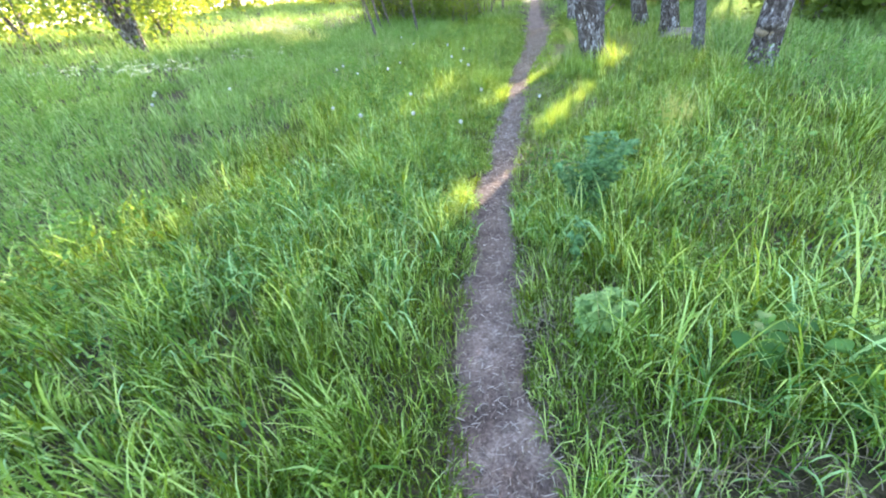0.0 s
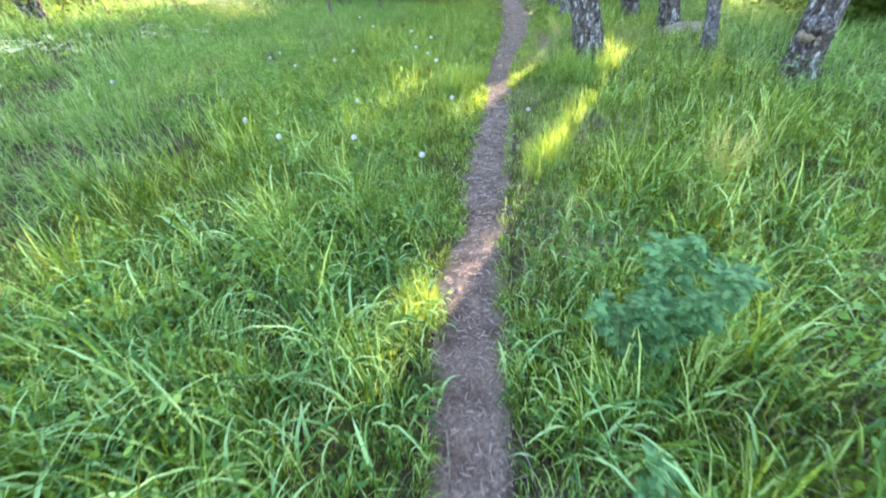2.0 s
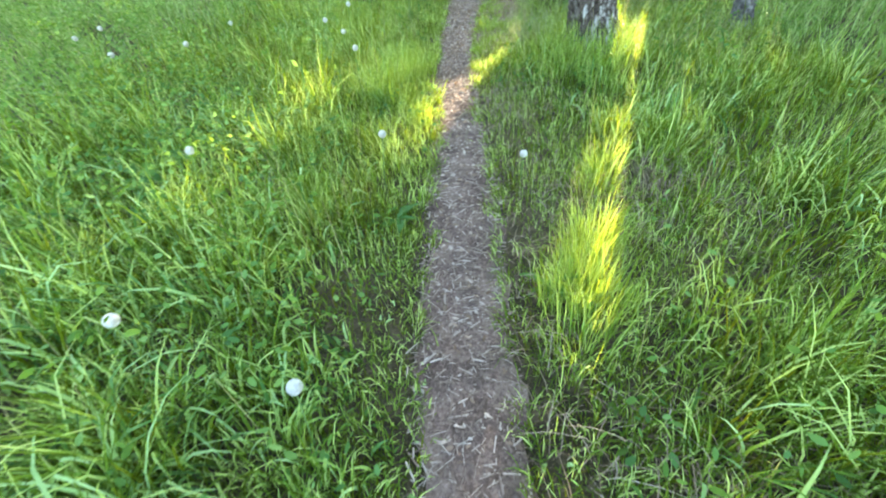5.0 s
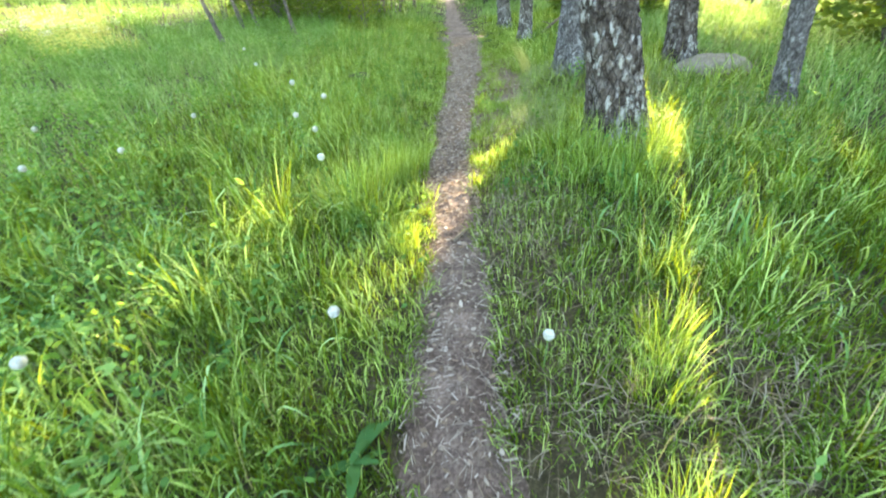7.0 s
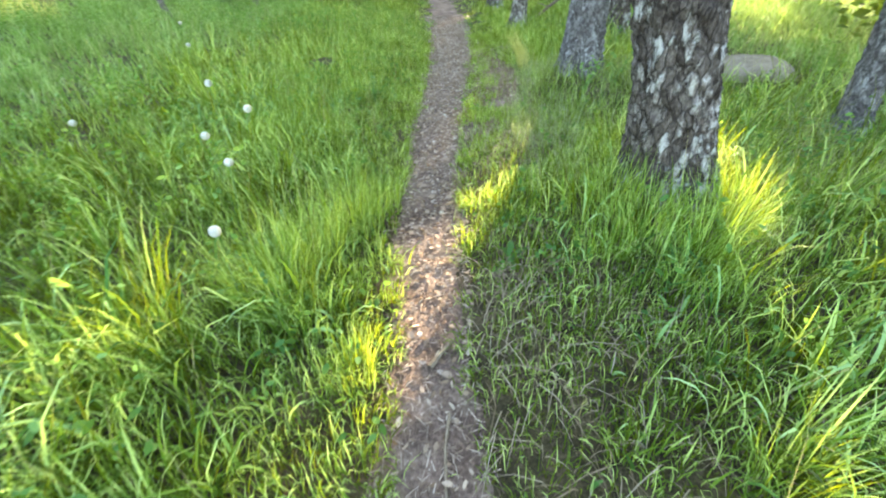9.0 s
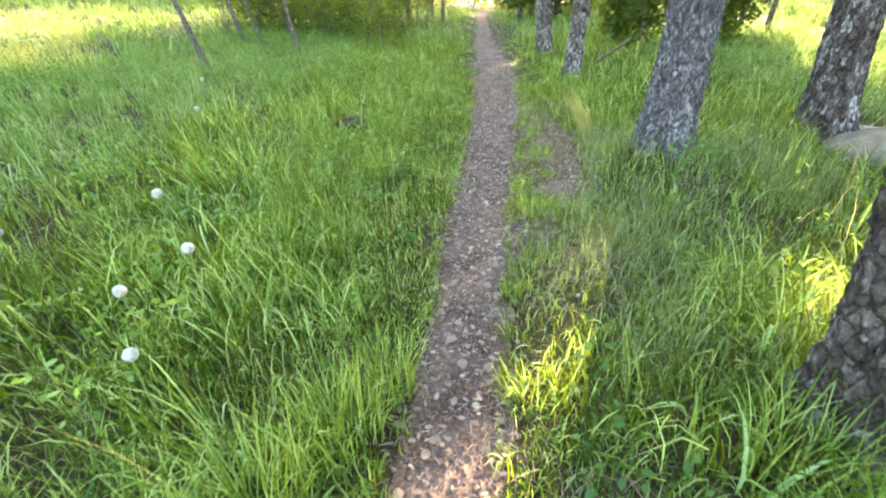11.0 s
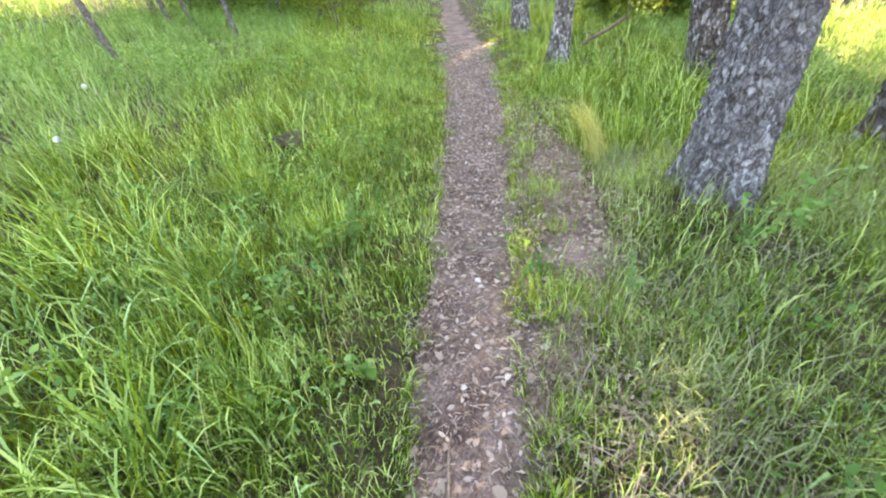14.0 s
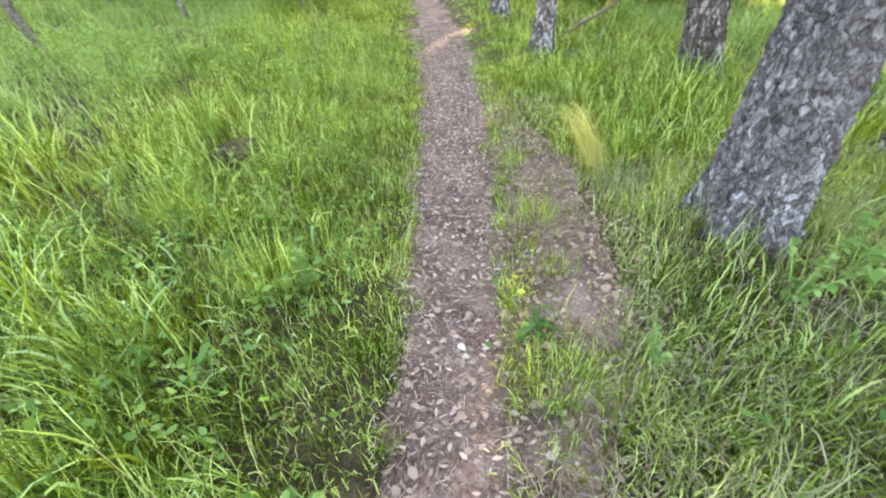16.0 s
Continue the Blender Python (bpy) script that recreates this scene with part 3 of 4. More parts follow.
# many-stemmed bushes out in the meadow
stem_tree("bush", -11.2, 12.75, 3.2, 0.12, (-0.12, 0.0), "large many-stemmed bush with dark trunks in the meadow", 150, (0.95, 3.8, 2.6), mat=M_BARK, leaf=M_LEAF, count=5, per=50, clumps=110, size=0.13, category="bush")
stem_tree("bush", -14.0, 16.7, 3.0, 0.1, (0.1, 0.0), "many-stemmed bush with a leafy crown in the meadow", 151, (0.7, 3.6, 2.2), mat=M_BARK, leaf=M_LEAF_LIGHT, count=3, per=60, clumps=120, size=0.14, category="bush")
stem_tree("bush", -19.0, 15.0, 3.4, 0.1, (0.0, 0.0), "far pale green bush in the meadow", 152, (0.4, 3.8, 3.0), mat=M_BARK, leaf=M_LEAF_LIGHT, count=3, per=60, clumps=120, size=0.14, category="bush")

for k, (x, y, h, w) in enumerate([(-24, 24, 4.2, 3.2), (-22, 31, 4.4, 3.2), (-17, 36, 4.4, 3.2), (-12, 40, 4.4, 3.0), (-28, 17, 4.2, 3.2), (-9, 46, 4.6, 3.0)]):
    stem_tree("bush", x, y, h, 0.09, (0, 0), "broad leafy bush along the far side of the meadow", 153 + k, (0.3, h + 0.4, w), mat=M_BARK, leaf=M_LEAF_LIGHT, count=4, per=60, clumps=120, size=0.17, group="bushes across the meadow", category="bush")

# dark shrubs among the trees; young sun-blocking trees follow beyond the clearing
for k, (x, y, h, w) in enumerate([(5.3, 12.6, 2.6, 1.0), (6.6, 13.4, 3.0, 1.2), (7.6, 11.2, 2.6, 1.2), (9.6, 12.6, 3.2, 1.6)]):
    stem_tree("shrub", x, y, h, 0.05, (0, 0), "dense dark green shrub at the edge of the wood", 160 + k, (0.25, h, w), count=4, leaf=M_LEAF, size=0.13, per=75, clumps=55, group="shrubs at the wood's edge", category="shrub")


def from_sun(u, v):
    """Place from the distance across (u) and along (v) the way the evening light comes."""
    return u * math.cos(sa) + v * math.sin(sa), -u * math.sin(sa) + v * math.cos(sa)


# young trees beyond the clearing, added to block the low sun except through gaps
for k, (u, v, w, z0, z1) in enumerate([(-0.1, 22.5, 0.62, 2.1, 6.5), (-0.52, 24.0, 0.42, 1.2, 7.0), (-0.78, 25.5, 0.24, 1.4, 7.4), (1.25, 21.5, 1.0, 2.0, 6.5), (2.9, 23.0, 1.1, 2.3, 6.5), (4.6, 21.0, 1.2, 1.9, 6.5), (6.8, 22.0, 1.5, 0.8, 6.5), (9.5, 23.0, 1.8, 0.6, 6.5), (-1.93, 27.0, 0.42, 2.5, 8.0), (-2.84, 30.0, 0.05, 3.0, 8.5), (-2.95, 31.5, 0.62, 6.2, 10.5), (-1.25, 23.0, 0.34, 4.9, 8.0), (-2.5, 27.5, 0.24, 2.0, 4.27), (-3.28, 29.0, 0.24, 2.3, 4.4), (-1.97, 28.6, 0.42, 3.2, 8.4), (-1.75, 20.8, 0.34, 0.4, 2.7), (-1.2, 21.4, 0.36, 0.4, 2.5)]):
    x, y = from_sun(u, v)
    stem_tree("sun_block_tree", x, y, z1 - 0.3, 0.06, (0, 0), "young leafy tree glowing yellow-green beyond the clearing, added to block the sun", 200 + k, (z0, z1, w), leaf=M_LEAF_LIGHT, size=0.15, per=70, clumps=60, group="young trees beyond the clearing")
# tall trees added along the sun's way; their crowns shade meadow and path
for k, (u, v, w) in enumerate([(-3.92, 33.0, 0.74), (-4.45, 31.0, 0.5), (-5.55, 30.5, 0.55), (-5.5, 33.5, 1.3), (-6.7, 36.5, 1.1), (-7.9, 35.0, 1.6), (-10.0, 37.0, 1.5), (1.5, 34.0, 2.2), (6.0, 34.0, 2.6), (11.0, 34.0, 3.0), (16.0, 32.0, 3.0)]):
    x, y = from_sun(u, v)
    stem_tree("shade_tree", x, y, 11.0, 0.13, (0, 0), "tall leafy tree in the wood, added behind the clearing for its shade", 220 + k, (5.0 if u > 0 else 0.8, 11.0, w), mat=M_BARK, leaf=M_LEAF, size=0.24, per=80, clumps=80, group="trees of the far wood")

# low shrubs in the shade behind the trees, sized to block low sun
for k, (u, v, w, h) in enumerate([(-3.4, 20.5, 0.42, 1.6), (-2.75, 19.4, 0.45, 2.0), (-2.0, 19.9, 0.5, 2.2), (-1.3, 19.6, 0.5, 2.1)]):
    x, y = from_sun(u, v)
    stem_tree("shrub", x, y, h, 0.02, (0, 0), "low leafy shrub in the shade of the wood", 240 + k, (0.15, h, w), count=3, leaf=M_LEAF, size=0.09, per=60, clumps=55, group="low shrubs of the wood", category="shrub")

# trees added beside the path further on to shade it and the thicket
for k, (x, y, w) in enumerate([(2.2, 36.0, 2.0), (1.6, 45.0, 2.2), (4.2, 41.0, 2.2), (6.0, 48.0, 2.4), (0.6, 33.0, 1.2)]):
    stem_tree("shade_tree", x, y, 6.4, 0.12, (0, 0), "leafy tree added beside the far path for shade", 260 + k, (0.9, 6.6, w), mat=M_BARK, leaf=M_LEAF, size=0.22, per=80, clumps=80, group="trees of the far wood")
# thicket of thin bare stems and leafy growth at the meadow's edge
for k in range(16):
    x, y = -3.0 - 4.6 * ((k * 0.618) % 1.0), 20.0 + 6.5 * ((k * 0.381) % 1.0)
    stem_tree("thicket_shrub", x, y, 1.3 + 0.5 * (k % 3), 0.016, (0.05 * ((k % 5) - 2), 0.0), "thin-stemmed leafy thicket shrub in the meadow's edge", 270 + k, (0.1, 1.15 + 0.4 * (k % 3), 0.75), count=5, leaf=M_LEAF if k % 2 else M_LEAF_LIGHT, size=0.07, per=30, clumps=18, group="thicket at the meadow edge", category="shrub")

# far wood round the meadow
wood_c = []
for k in range(800):
    a = rng.uniform(-1.9, 1.9)
    d = rng.uniform(46, 60)
    x, y = math.sin(a) * d, 8 + math.cos(a) * d
    u = x * math.cos(sa) - y * math.sin(sa)
    if -3.4 < u < -1.0:
        continue
    wood_c.append((x, y, float(ground_z(x, y)) + 7.5 * rng.random() ** 1.3))
tagged(solid("far_wood", *leaf_cloud(wood_c, 1.3, 60, 0.55), M_LEAF_LIGHT, smooth=False), "far leafy wood edge round the meadow", "wood", kind="stuff")

# ---- grass sown over the plan ----
NEAR = lambda x, y: off_path(x, y) < 1.3
MID = lambda x, y: ((off_path(x, y) >= 1.2) | (y > 17.8)) & (off_path(x, y) < 3.2)
WIDE = lambda x, y: (off_path(x, y) >= 3.0) & (off_path(x, y) < 7)
OUT = lambda x, y: (off_path(x, y) >= 6.5) | (y > 22)
LUSH = lambda x, y: (off_path(x, y) < 2.2) & (rng.random(len(x)) < np.interp(y, [5.5, 7.0, 10, 12, 16], [1, 0.25, 0.25, 0.12, 0.05]) * np.clip(0.45 + wave(x, y, 1.9, 21), 0, 1) * np.where(x > path_x(y), 0.45, 1.0))
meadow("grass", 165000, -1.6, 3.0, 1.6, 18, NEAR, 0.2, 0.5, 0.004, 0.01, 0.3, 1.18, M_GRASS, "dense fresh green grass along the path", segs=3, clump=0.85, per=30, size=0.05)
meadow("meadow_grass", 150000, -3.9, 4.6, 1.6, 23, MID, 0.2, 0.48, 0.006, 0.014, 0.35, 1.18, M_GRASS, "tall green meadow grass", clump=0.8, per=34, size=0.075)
meadow("meadow_grass", 200000, -8, 7.5, 2.0, 24, WIDE, 0.2, 0.46, 0.009, 0.02, 0.4, 1.18, M_GRASS_FAR, "tall meadow grass further from the path", segs=2, clump=0.5, per=40, size=0.15)
meadow("meadow_grass", 120000, -26, 16, 4.0, 48, OUT, 0.28, 0.55, 0.02, 0.045, 0.4, 1.15, M_GRASS_FAR, "far meadow grass in evening light", segs=2, per=40, size=0.3)
RING = lambda x, y: (y < 2.1) | (off_path(x, y) >= 6.8)
meadow("meadow_grass", 60000, -13, 11, -4.0, 16, RING, 0.2, 0.46, 0.014, 0.03, 0.4, 1.18, M_GRASS_FAR, "meadow grass all round the start of the path", segs=2, clump=0.4, per=40, size=0.2)
meadow("broad_grass", 95000, -2.8, 3.4, 1.6, 16, LUSH, 0.28, 0.52, 0.01, 0.02, 0.8, 1.18, M_GRASS_BLUE, "broad arching blades of blue-green grass", segs=5, size=0.07, per=14)
BOLD = lambda x, y: (off_path(x, y) < 3.0) & (rng.random(len(x)) < np.where(x < path_x(y), np.interp(y, [9.5, 11], [0.9, 0.55]), np.interp(y, [5, 6.5], [0.5, 0.12])) * np.clip(0.5 + wave(x, y, 2.3, 71), 0, 1))
meadow("bold_grass", 48000, -3.2, 2.8, 1.6, 16, BOLD, 0.28, 0.52, 0.008, 0.016, 0.35, 1.15, M_GRASS_BOLD, "bright broad-bladed grass tufts in the meadow", segs=4, size=0.06, per=30, tussock=0.95)
# fine low turf filling the ground between the tussocks
ux, uy = scatter(260000, -2.6, 3.2, 1.8, 16)
thick, tall = cover(ux, uy)
ok = rng.random(len(ux)) < np.clip(thick * 2.2 - 0.6, 0, 1) * np.clip(0.75 + 0.5 * wave(ux, uy, 7, 91), 0.3, 1)
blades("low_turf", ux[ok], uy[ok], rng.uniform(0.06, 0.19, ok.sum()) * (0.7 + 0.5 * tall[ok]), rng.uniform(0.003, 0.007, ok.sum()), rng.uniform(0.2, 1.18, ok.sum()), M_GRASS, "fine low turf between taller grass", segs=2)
# short turf and new shoots close to the trodden earth
tx, ty = scatter(110000, -0.9, 1.9, 1.8, 17)
d = off_path(tx, ty) - path_w(ty)
ok = (d > -0.09) & (d < 0.75) & (rng.random(len(tx)) < np.clip((d + 0.09) / 0.16, 0, 1) ** 1.3 * np.clip(0.6 + 0.6 * wave(tx, ty, 6, 31), 0.08, 1)) & ((cover(tx, ty)[0] > 0.35) | (rng.random(len(tx)) < 0.25))
blades("short_grass", tx[ok], ty[ok], rng.uniform(0.04, 0.15, ok.sum()), rng.uniform(0.003, 0.006, ok.sum()), rng.uniform(0.2, 1.1, ok.sum()), M_GRASS, "short trampled turf at the path's edge", segs=2)
# dry stalks and seed heads
tx, ty = scatter(5000, -4.5, 4.5, 2, 18)
ok = off_path(tx, ty) > np.where((ty > 9.5) & (tx > 0), 1.6, 0.45)
blades("dry_stalks", tx[ok], ty[ok], rng.uniform(0.3, 0.62, ok.sum()), rng.uniform(0.002, 0.004, ok.sum()), rng.uniform(0.1, 0.7, ok.sum()), M_SEED, "pale thin grass stalks with seed heads")
# pale wiry half-dry grass under the trees beside the path
tx, ty = scatter(16000, 0.5, 2.9, 9.9, 13.0)
ok = (tx - path_x(ty) > 0.6) & (cover(tx, ty)[0] > 0.3) & (rng.random(len(tx)) < np.clip(0.55 + 0.6 * wave(tx, ty, 3.4, 83), 0, 1))
blades("wiry_grass", tx[ok], ty[ok], rng.uniform(0.12, 0.36, ok.sum()), rng.uniform(0.002, 0.005, ok.sum()), rng.uniform(0.4, 1.18, ok.sum()), M_WIRY, "pale wiry half-dry grass under the trees", segs=3)
# matted dry grass lying low
tx, ty = scatter(64000, -1.5, 2.2, 2, 16)
d = off_path(tx, ty) - path_w(ty)
ok = (d > -0.08) & (rng.random(len(tx)) < np.clip(0.25 + 0.5 * wave(tx, ty, 3, 41), 0, 1) * np.where(tx > path_x(ty), 1.0, 0.4) * np.exp(-np.clip(d, 0, 3) / 0.9))
blades("dry_thatch", tx[ok], ty[ok], rng.uniform(0.03, 0.09, ok.sum()), rng.uniform(0.002, 0.005, ok.sum()), rng.uniform(1.2, 2.2, ok.sum()), M_STRAW, "matted dry straw between the grass", segs=2)
# straw and chips trodden into the path
tx, ty = scatter(130000, -0.9, 1.5, 1.8, 19)
d = off_path(tx, ty) / path_w(ty)
matted = np.exp(-((ty - 7.0) / 1.1) ** 2)
ok = d < 1.25
n = int(ok.sum())
sx, sy, az, ln = tx[ok], ty[ok], rng.uniform(0, 6.28, n), (0.006 + 0.05 * rng.random(n) ** 2.2) * (1 + 0.3 * matted[ok])
wd = (0.0005 + 0.0019 * rng.random(n) ** 3) * (1 + 0.6 * matted[ok])
ex, ey = np.cos(az) * ln / 2, np.sin(az) * ln / 2
nx_, ny_ = -np.sin(az) * wd, np.cos(az) * wd
zb = ground_z(sx, sy) + 0.011
lift = rng.uniform(0, 0.006, n)
sv = np.stack([np.stack([sx - ex - nx_, sy - ey - ny_, zb], -1), np.stack([sx - ex + nx_, sy - ey + ny_, zb], -1), np.stack([sx + ex + nx_, sy + ey + ny_, zb + lift], -1), np.stack([sx + ex - nx_, sy + ey - ny_, zb + lift], -1), np.stack([sx, sy, zb + 0.004 + lift], -1)], 1).reshape(-1, 3)
sf = (np.array([(0, 1, 4), (1, 2, 4), (2, 3, 4), (3, 0, 4)])[None] + (np.arange(n) * 5)[:, None, None]).reshape(-1, 3)
tagged(solid("straw_litter", sv, sf, M_LITTER, smooth=False), "broken straw and chips trodden into the path", "litter", kind="stuff")
# crumbs of earth and small stones on the path
cx_, cy_ = scatter(9000, -0.8, 1.5, 1.8, 18)
ok = off_path(cx_, cy_) < path_w(cy_) * 1.15
n = int(ok.sum())
cr = 0.002 + 0.009 * rng.random(n) ** 3
cc = np.stack([cx_[ok], cy_[ok], ground_z(cx_[ok], cy_[ok]) + 0.0105], -1)
oct_ = np.array([(1, 0, 0), (0, 1, 0), (-1, 0, 0), (0, -1, 0), (0.1, 0.1, 0.8)])
cv = (cc[:, None] + (oct_[None] * rng.uniform(0.6, 1.3, (n, 5, 3))) * cr[:, None, None]).reshape(-1, 3)
cf = (np.array([(0, 1, 4), (1, 2, 4), (2, 3, 4), (3, 0, 4)])[None] + (np.arange(n) * 5)[:, None, None]).reshape(-1, 3)
tagged(solid("earth_crumbs", cv, cf, M_PATH, smooth=False), "crumbs of earth and grit on the path", "grit", kind="stuff")
# small torn leaves lying on the path and beside it
fx, fy = scatter(28000, -0.6, 1.2, 6.0, 19)
fd = fx - path_x(fy)
ok = (np.abs(fd) < path_w(fy)) | ((fd > 0) & (fd < 0.95) & (fy > 10.5) & (fy < 15.5) & (rng.random(len(fx)) < 0.8))
ok &= rng.random(len(fx)) < np.interp(fy, [6, 9, 11, 15, 19], [0.12, 0.3, 1, 1, 0.4])
fv, ff = leaf_cloud(np.stack([fx[ok], fy[ok], ground_z(fx[ok], fy[ok]) + 0.016], -1), 0.002, 1, 0.03, 0.12, True)
fv[:, 2] = np.maximum(fv[:, 2], ground_z(fv[:, 0], fv[:, 1]) + 0.0105)
tagged(solid("leaf_litter", fv, ff, M_DEAD, smooth=False), "small torn dry leaves strewn over the path", "litter", kind="stuff")
# low broad-leaved weeds between the blades
wx_, wy_ = scatter(5200, -4.5, 3.8, 2, 18)
thick, tall = cover(wx_, wy_)
ok = (thick > 0.5) & (rng.random(len(wx_)) < np.clip(0.2 + 0.8 * wave(wx_, wy_, 1.6, 51), 0, 1))
wc = np.stack([wx_[ok], wy_[ok], ground_z(wx_[ok], wy_[ok]) + 0.03 + rng.uniform(0.02, 0.26, ok.sum()) * tall[ok]], -1)
tagged(solid("broadleaf_weeds", *leaf_cloud(wc, 0.045, 9, 0.036, 0.3, True), M_WEED, smooth=False), "low broad-leaved weeds among the grass", "weeds", kind="stuff")


# taller leafy herbs showing between the blades of the meadow
hx, hy = scatter(15000, -9.0, 4.5, 2, 22)
thick, tall = cover(hx, hy)
ok = (thick > 0.6) & (off_path(hx, hy) > np.where((hx > 0) & (hy > 9.5), 2.8, 0.45)) & (rng.random(len(hx)) < np.clip(0.35 + 0.8 * wave(hx, hy, 1.2, 61), 0, 1) * np.where(hx < path_x(hy), 1.0, 0.4))
hc = np.stack([hx[ok], hy[ok], ground_z(hx[ok], hy[ok]) + rng.uniform(0.08, 0.4, ok.sum()) * np.clip(tall[ok], 0.3, 1)], -1)
tagged(solid("meadow_herbs", *leaf_cloud(hc, 0.06, 14, 0.036, 0.35, True), M_HERB, smooth=False), "leafy green herbs among the meadow grass", "weeds", kind="stuff")


# ---- single plants ----
def leaf_mesh(name, length, width, lobes, mat, curl=0.15):
    """A leaf with a drawn outline: lobed edge, folded along the midrib."""
    k = 6
    v, f = [], []
    for i in range(k + 1):
        s = i / k
        half = width * 0.5 * math.sin(math.pi * min(1, 0.06 + s * 0.94)) ** 0.7 * (1 + lobes * (0.5 if i % 2 else -0.45)) + 0.0008
        z = length * curl * (s - s * s * 1.6)
        v += [(-half, s * length, z + half * 0.3), (0, s * length, z), (half, s * length, z + half * 0.3)]
    for i in range(k):
        a = 3 * i
        f += [(a, a + 1, a + 4, a + 3), (a + 1, a + 2, a + 5, a + 4)]
    me = mesh_from(name, v, f)
    me.materials.append(mat)
    return me


def cut_leaf(name, length, leaflets, wide, fan, mat):
    """A deeply cut leaf: pointed leaflets along a midrib (fan 0) or spread from its base (fan 1)."""
    v, f = [], []
    for i in range(leaflets):
        q = i / (leaflets - 1)
        side = q * 2 - 1
        at = length * 0.55 * (1 - abs(side)) * (1 - fan)
        a = side * (1.15 + 0.35 * fan)
        ln = length * (0.62 + 0.38 * (1 - abs(side)) * fan) * (1 if fan else 0.8)
        d, e = (math.sin(a), math.cos(a)), (math.cos(a), -math.sin(a))
        b = len(v)
        for s, w, z in ((0.0, 0.06, 0.0), (0.35, 0.8, 0.06), (0.5, 0.55, 0.07), (0.68, 0.75, 0.06), (1.0, 0.0, -0.08)):
            for g in ((-1, 0, 1) if w else (0,)):
                v.append((d[0] * ln * s + e[0] * wide * 0.5 * w * g, at + d[1] * ln * s + e[1] * wide * 0.5 * w * g, ln * (z + 0.05 * abs(g))))
        for r in range(3):
            k = b + 3 * r
            f += [(k, k + 1, k + 4), (k, k + 4, k + 3), (k + 1, k + 2, k + 5), (k + 1, k + 5, k + 4)]
        k = b + 9
        f += [(k, k + 1, k + 3), (k + 1, k + 2, k + 3)]
    me = mesh_from(name, v, f)
    me.materials.append(mat)
    return me


def leafy_plant(name, x, y, height, leaves, meshes, label, spread=0.16, stems=3, seed=0, category="plant"):
    t = thing(name, x, y, float(ground_z(x, y)) - 0.01, label, category)
    r = random.Random(seed)
    for s in range(stems):
        a = r.uniform(0, 6.28)
        o = spread * r.uniform(0.2, 1.0)
        pts = [Vector((math.cos(a) * o * q ** 1.5, math.sin(a) * o * q ** 1.5, height * q * (1 - 0.2 * (s % 2)))) for q in (0, 0.35, 0.7, 1)]
        solid("stem", *tube(pts, [0.005, 0.004, 0.003, 0.002], 5), M_STEM, t)
        for k in range(leaves):
            q = r.uniform(0.15, 1.0)
            i = min(int(q * 3), 2)
            p = pts[i].lerp(pts[i + 1], q * 3 - i)
            ob = new("leaf", meshes[k % len(meshes)])
            ob.parent = t
            sc = r.uniform(0.65, 1.15)
            ob.matrix_basis = Matrix.LocRotScale(p, Euler((r.uniform(-0.5, 0.45), r.uniform(-0.3, 0.3), r.uniform(0, 6.28))), (sc, sc, sc))
    return t


lobed = [cut_leaf("lobed_leaf", 0.075, 5, 0.034, 1, M_WEED_PALE), cut_leaf("lobed_leaf_small", 0.055, 5, 0.026, 1, M_WEED_PALE)]
mug = [cut_leaf("toothed_leaf", 0.085, 7, 0.03, 0, M_MUG), cut_leaf("toothed_leaf_small", 0.06, 7, 0.022, 0, M_MUG)]
round_ = [leaf_mesh("oval_leaf", 0.046, 0.036, 0.05, M_HERB), leaf_mesh("oval_leaf_small", 0.032, 0.026, 0.05, M_WEED_PALE)]
dock = [leaf_mesh("dock_leaf", 0.13, 0.034, 0.05, M_WEED, 0.4), leaf_mesh("dandelion_leaf", 0.12, 0.026, 0.4, M_WEED, 0.4)]
leafy_plant("weed", 1.09, 4.86, 0.56, 42, mug, "bushy blue-green weed with toothed leaves", 0.26, 10, 1)
leafy_plant("weed", 1.07, 3.71, 0.32, 34, lobed, "pale green lobed seedling plant in grass", 0.16, 4, 2)
broad = [leaf_mesh("broad_leaf", 0.075, 0.06, 0.05, M_WEED, 0.25), leaf_mesh("broad_leaf_small", 0.055, 0.044, 0.05, M_HERB, 0.25)]
leafy_plant("weed", 1.72, 3.6, 0.36, 9, broad, "dark green broad-leaved plant in the grass", 0.2, 4, 10)
leafy_plant("weed", 1.95, 3.45, 0.3, 8, broad, "dark green broad-leaved plant in the grass", 0.18, 3, 11)
leafy_plant("weed", -0.1, 4.1, 0.2, 7, broad, "small broad-leaved weed in tall grass", 0.12, 3, 12)
leafy_plant("weed", -1.25, 7.35, 0.22, 8, broad, "small broad-leaved weed in tall grass", 0.14, 4, 13)
leafy_plant("weed", -1.5, 7.6, 0.24, 8, broad, "small broad-leaved weed in tall grass", 0.14, 4, 14)
leafy_plant("weed", 1.02, 4.3, 0.3, 8, mug, "small toothed weed beside the path", 0.14, 3, 3)
leafy_plant("weed", -0.62, 11.95, 0.31, 15, round_, "small leafy weed by the path", 0.12, 4, 4)
leafy_plant("weed", -0.84, 11.47, 0.2, 9, round_, "small leafy weed by the path", 0.1, 3, 5)
leafy_plant("weed", 1.35, 11.72, 0.34, 13, round_, "sprawling round-leaved plant under a tree", 0.2, 4, 6)
leafy_plant("weed", 1.63, 11.83, 0.34, 13, round_, "sprawling round-leaved plant under a tree", 0.18, 4, 7)
leafy_plant("weed", 0.8, 11.53, 0.13, 8, round_, "small round-leaved plant in short grass", 0.12, 3, 8)
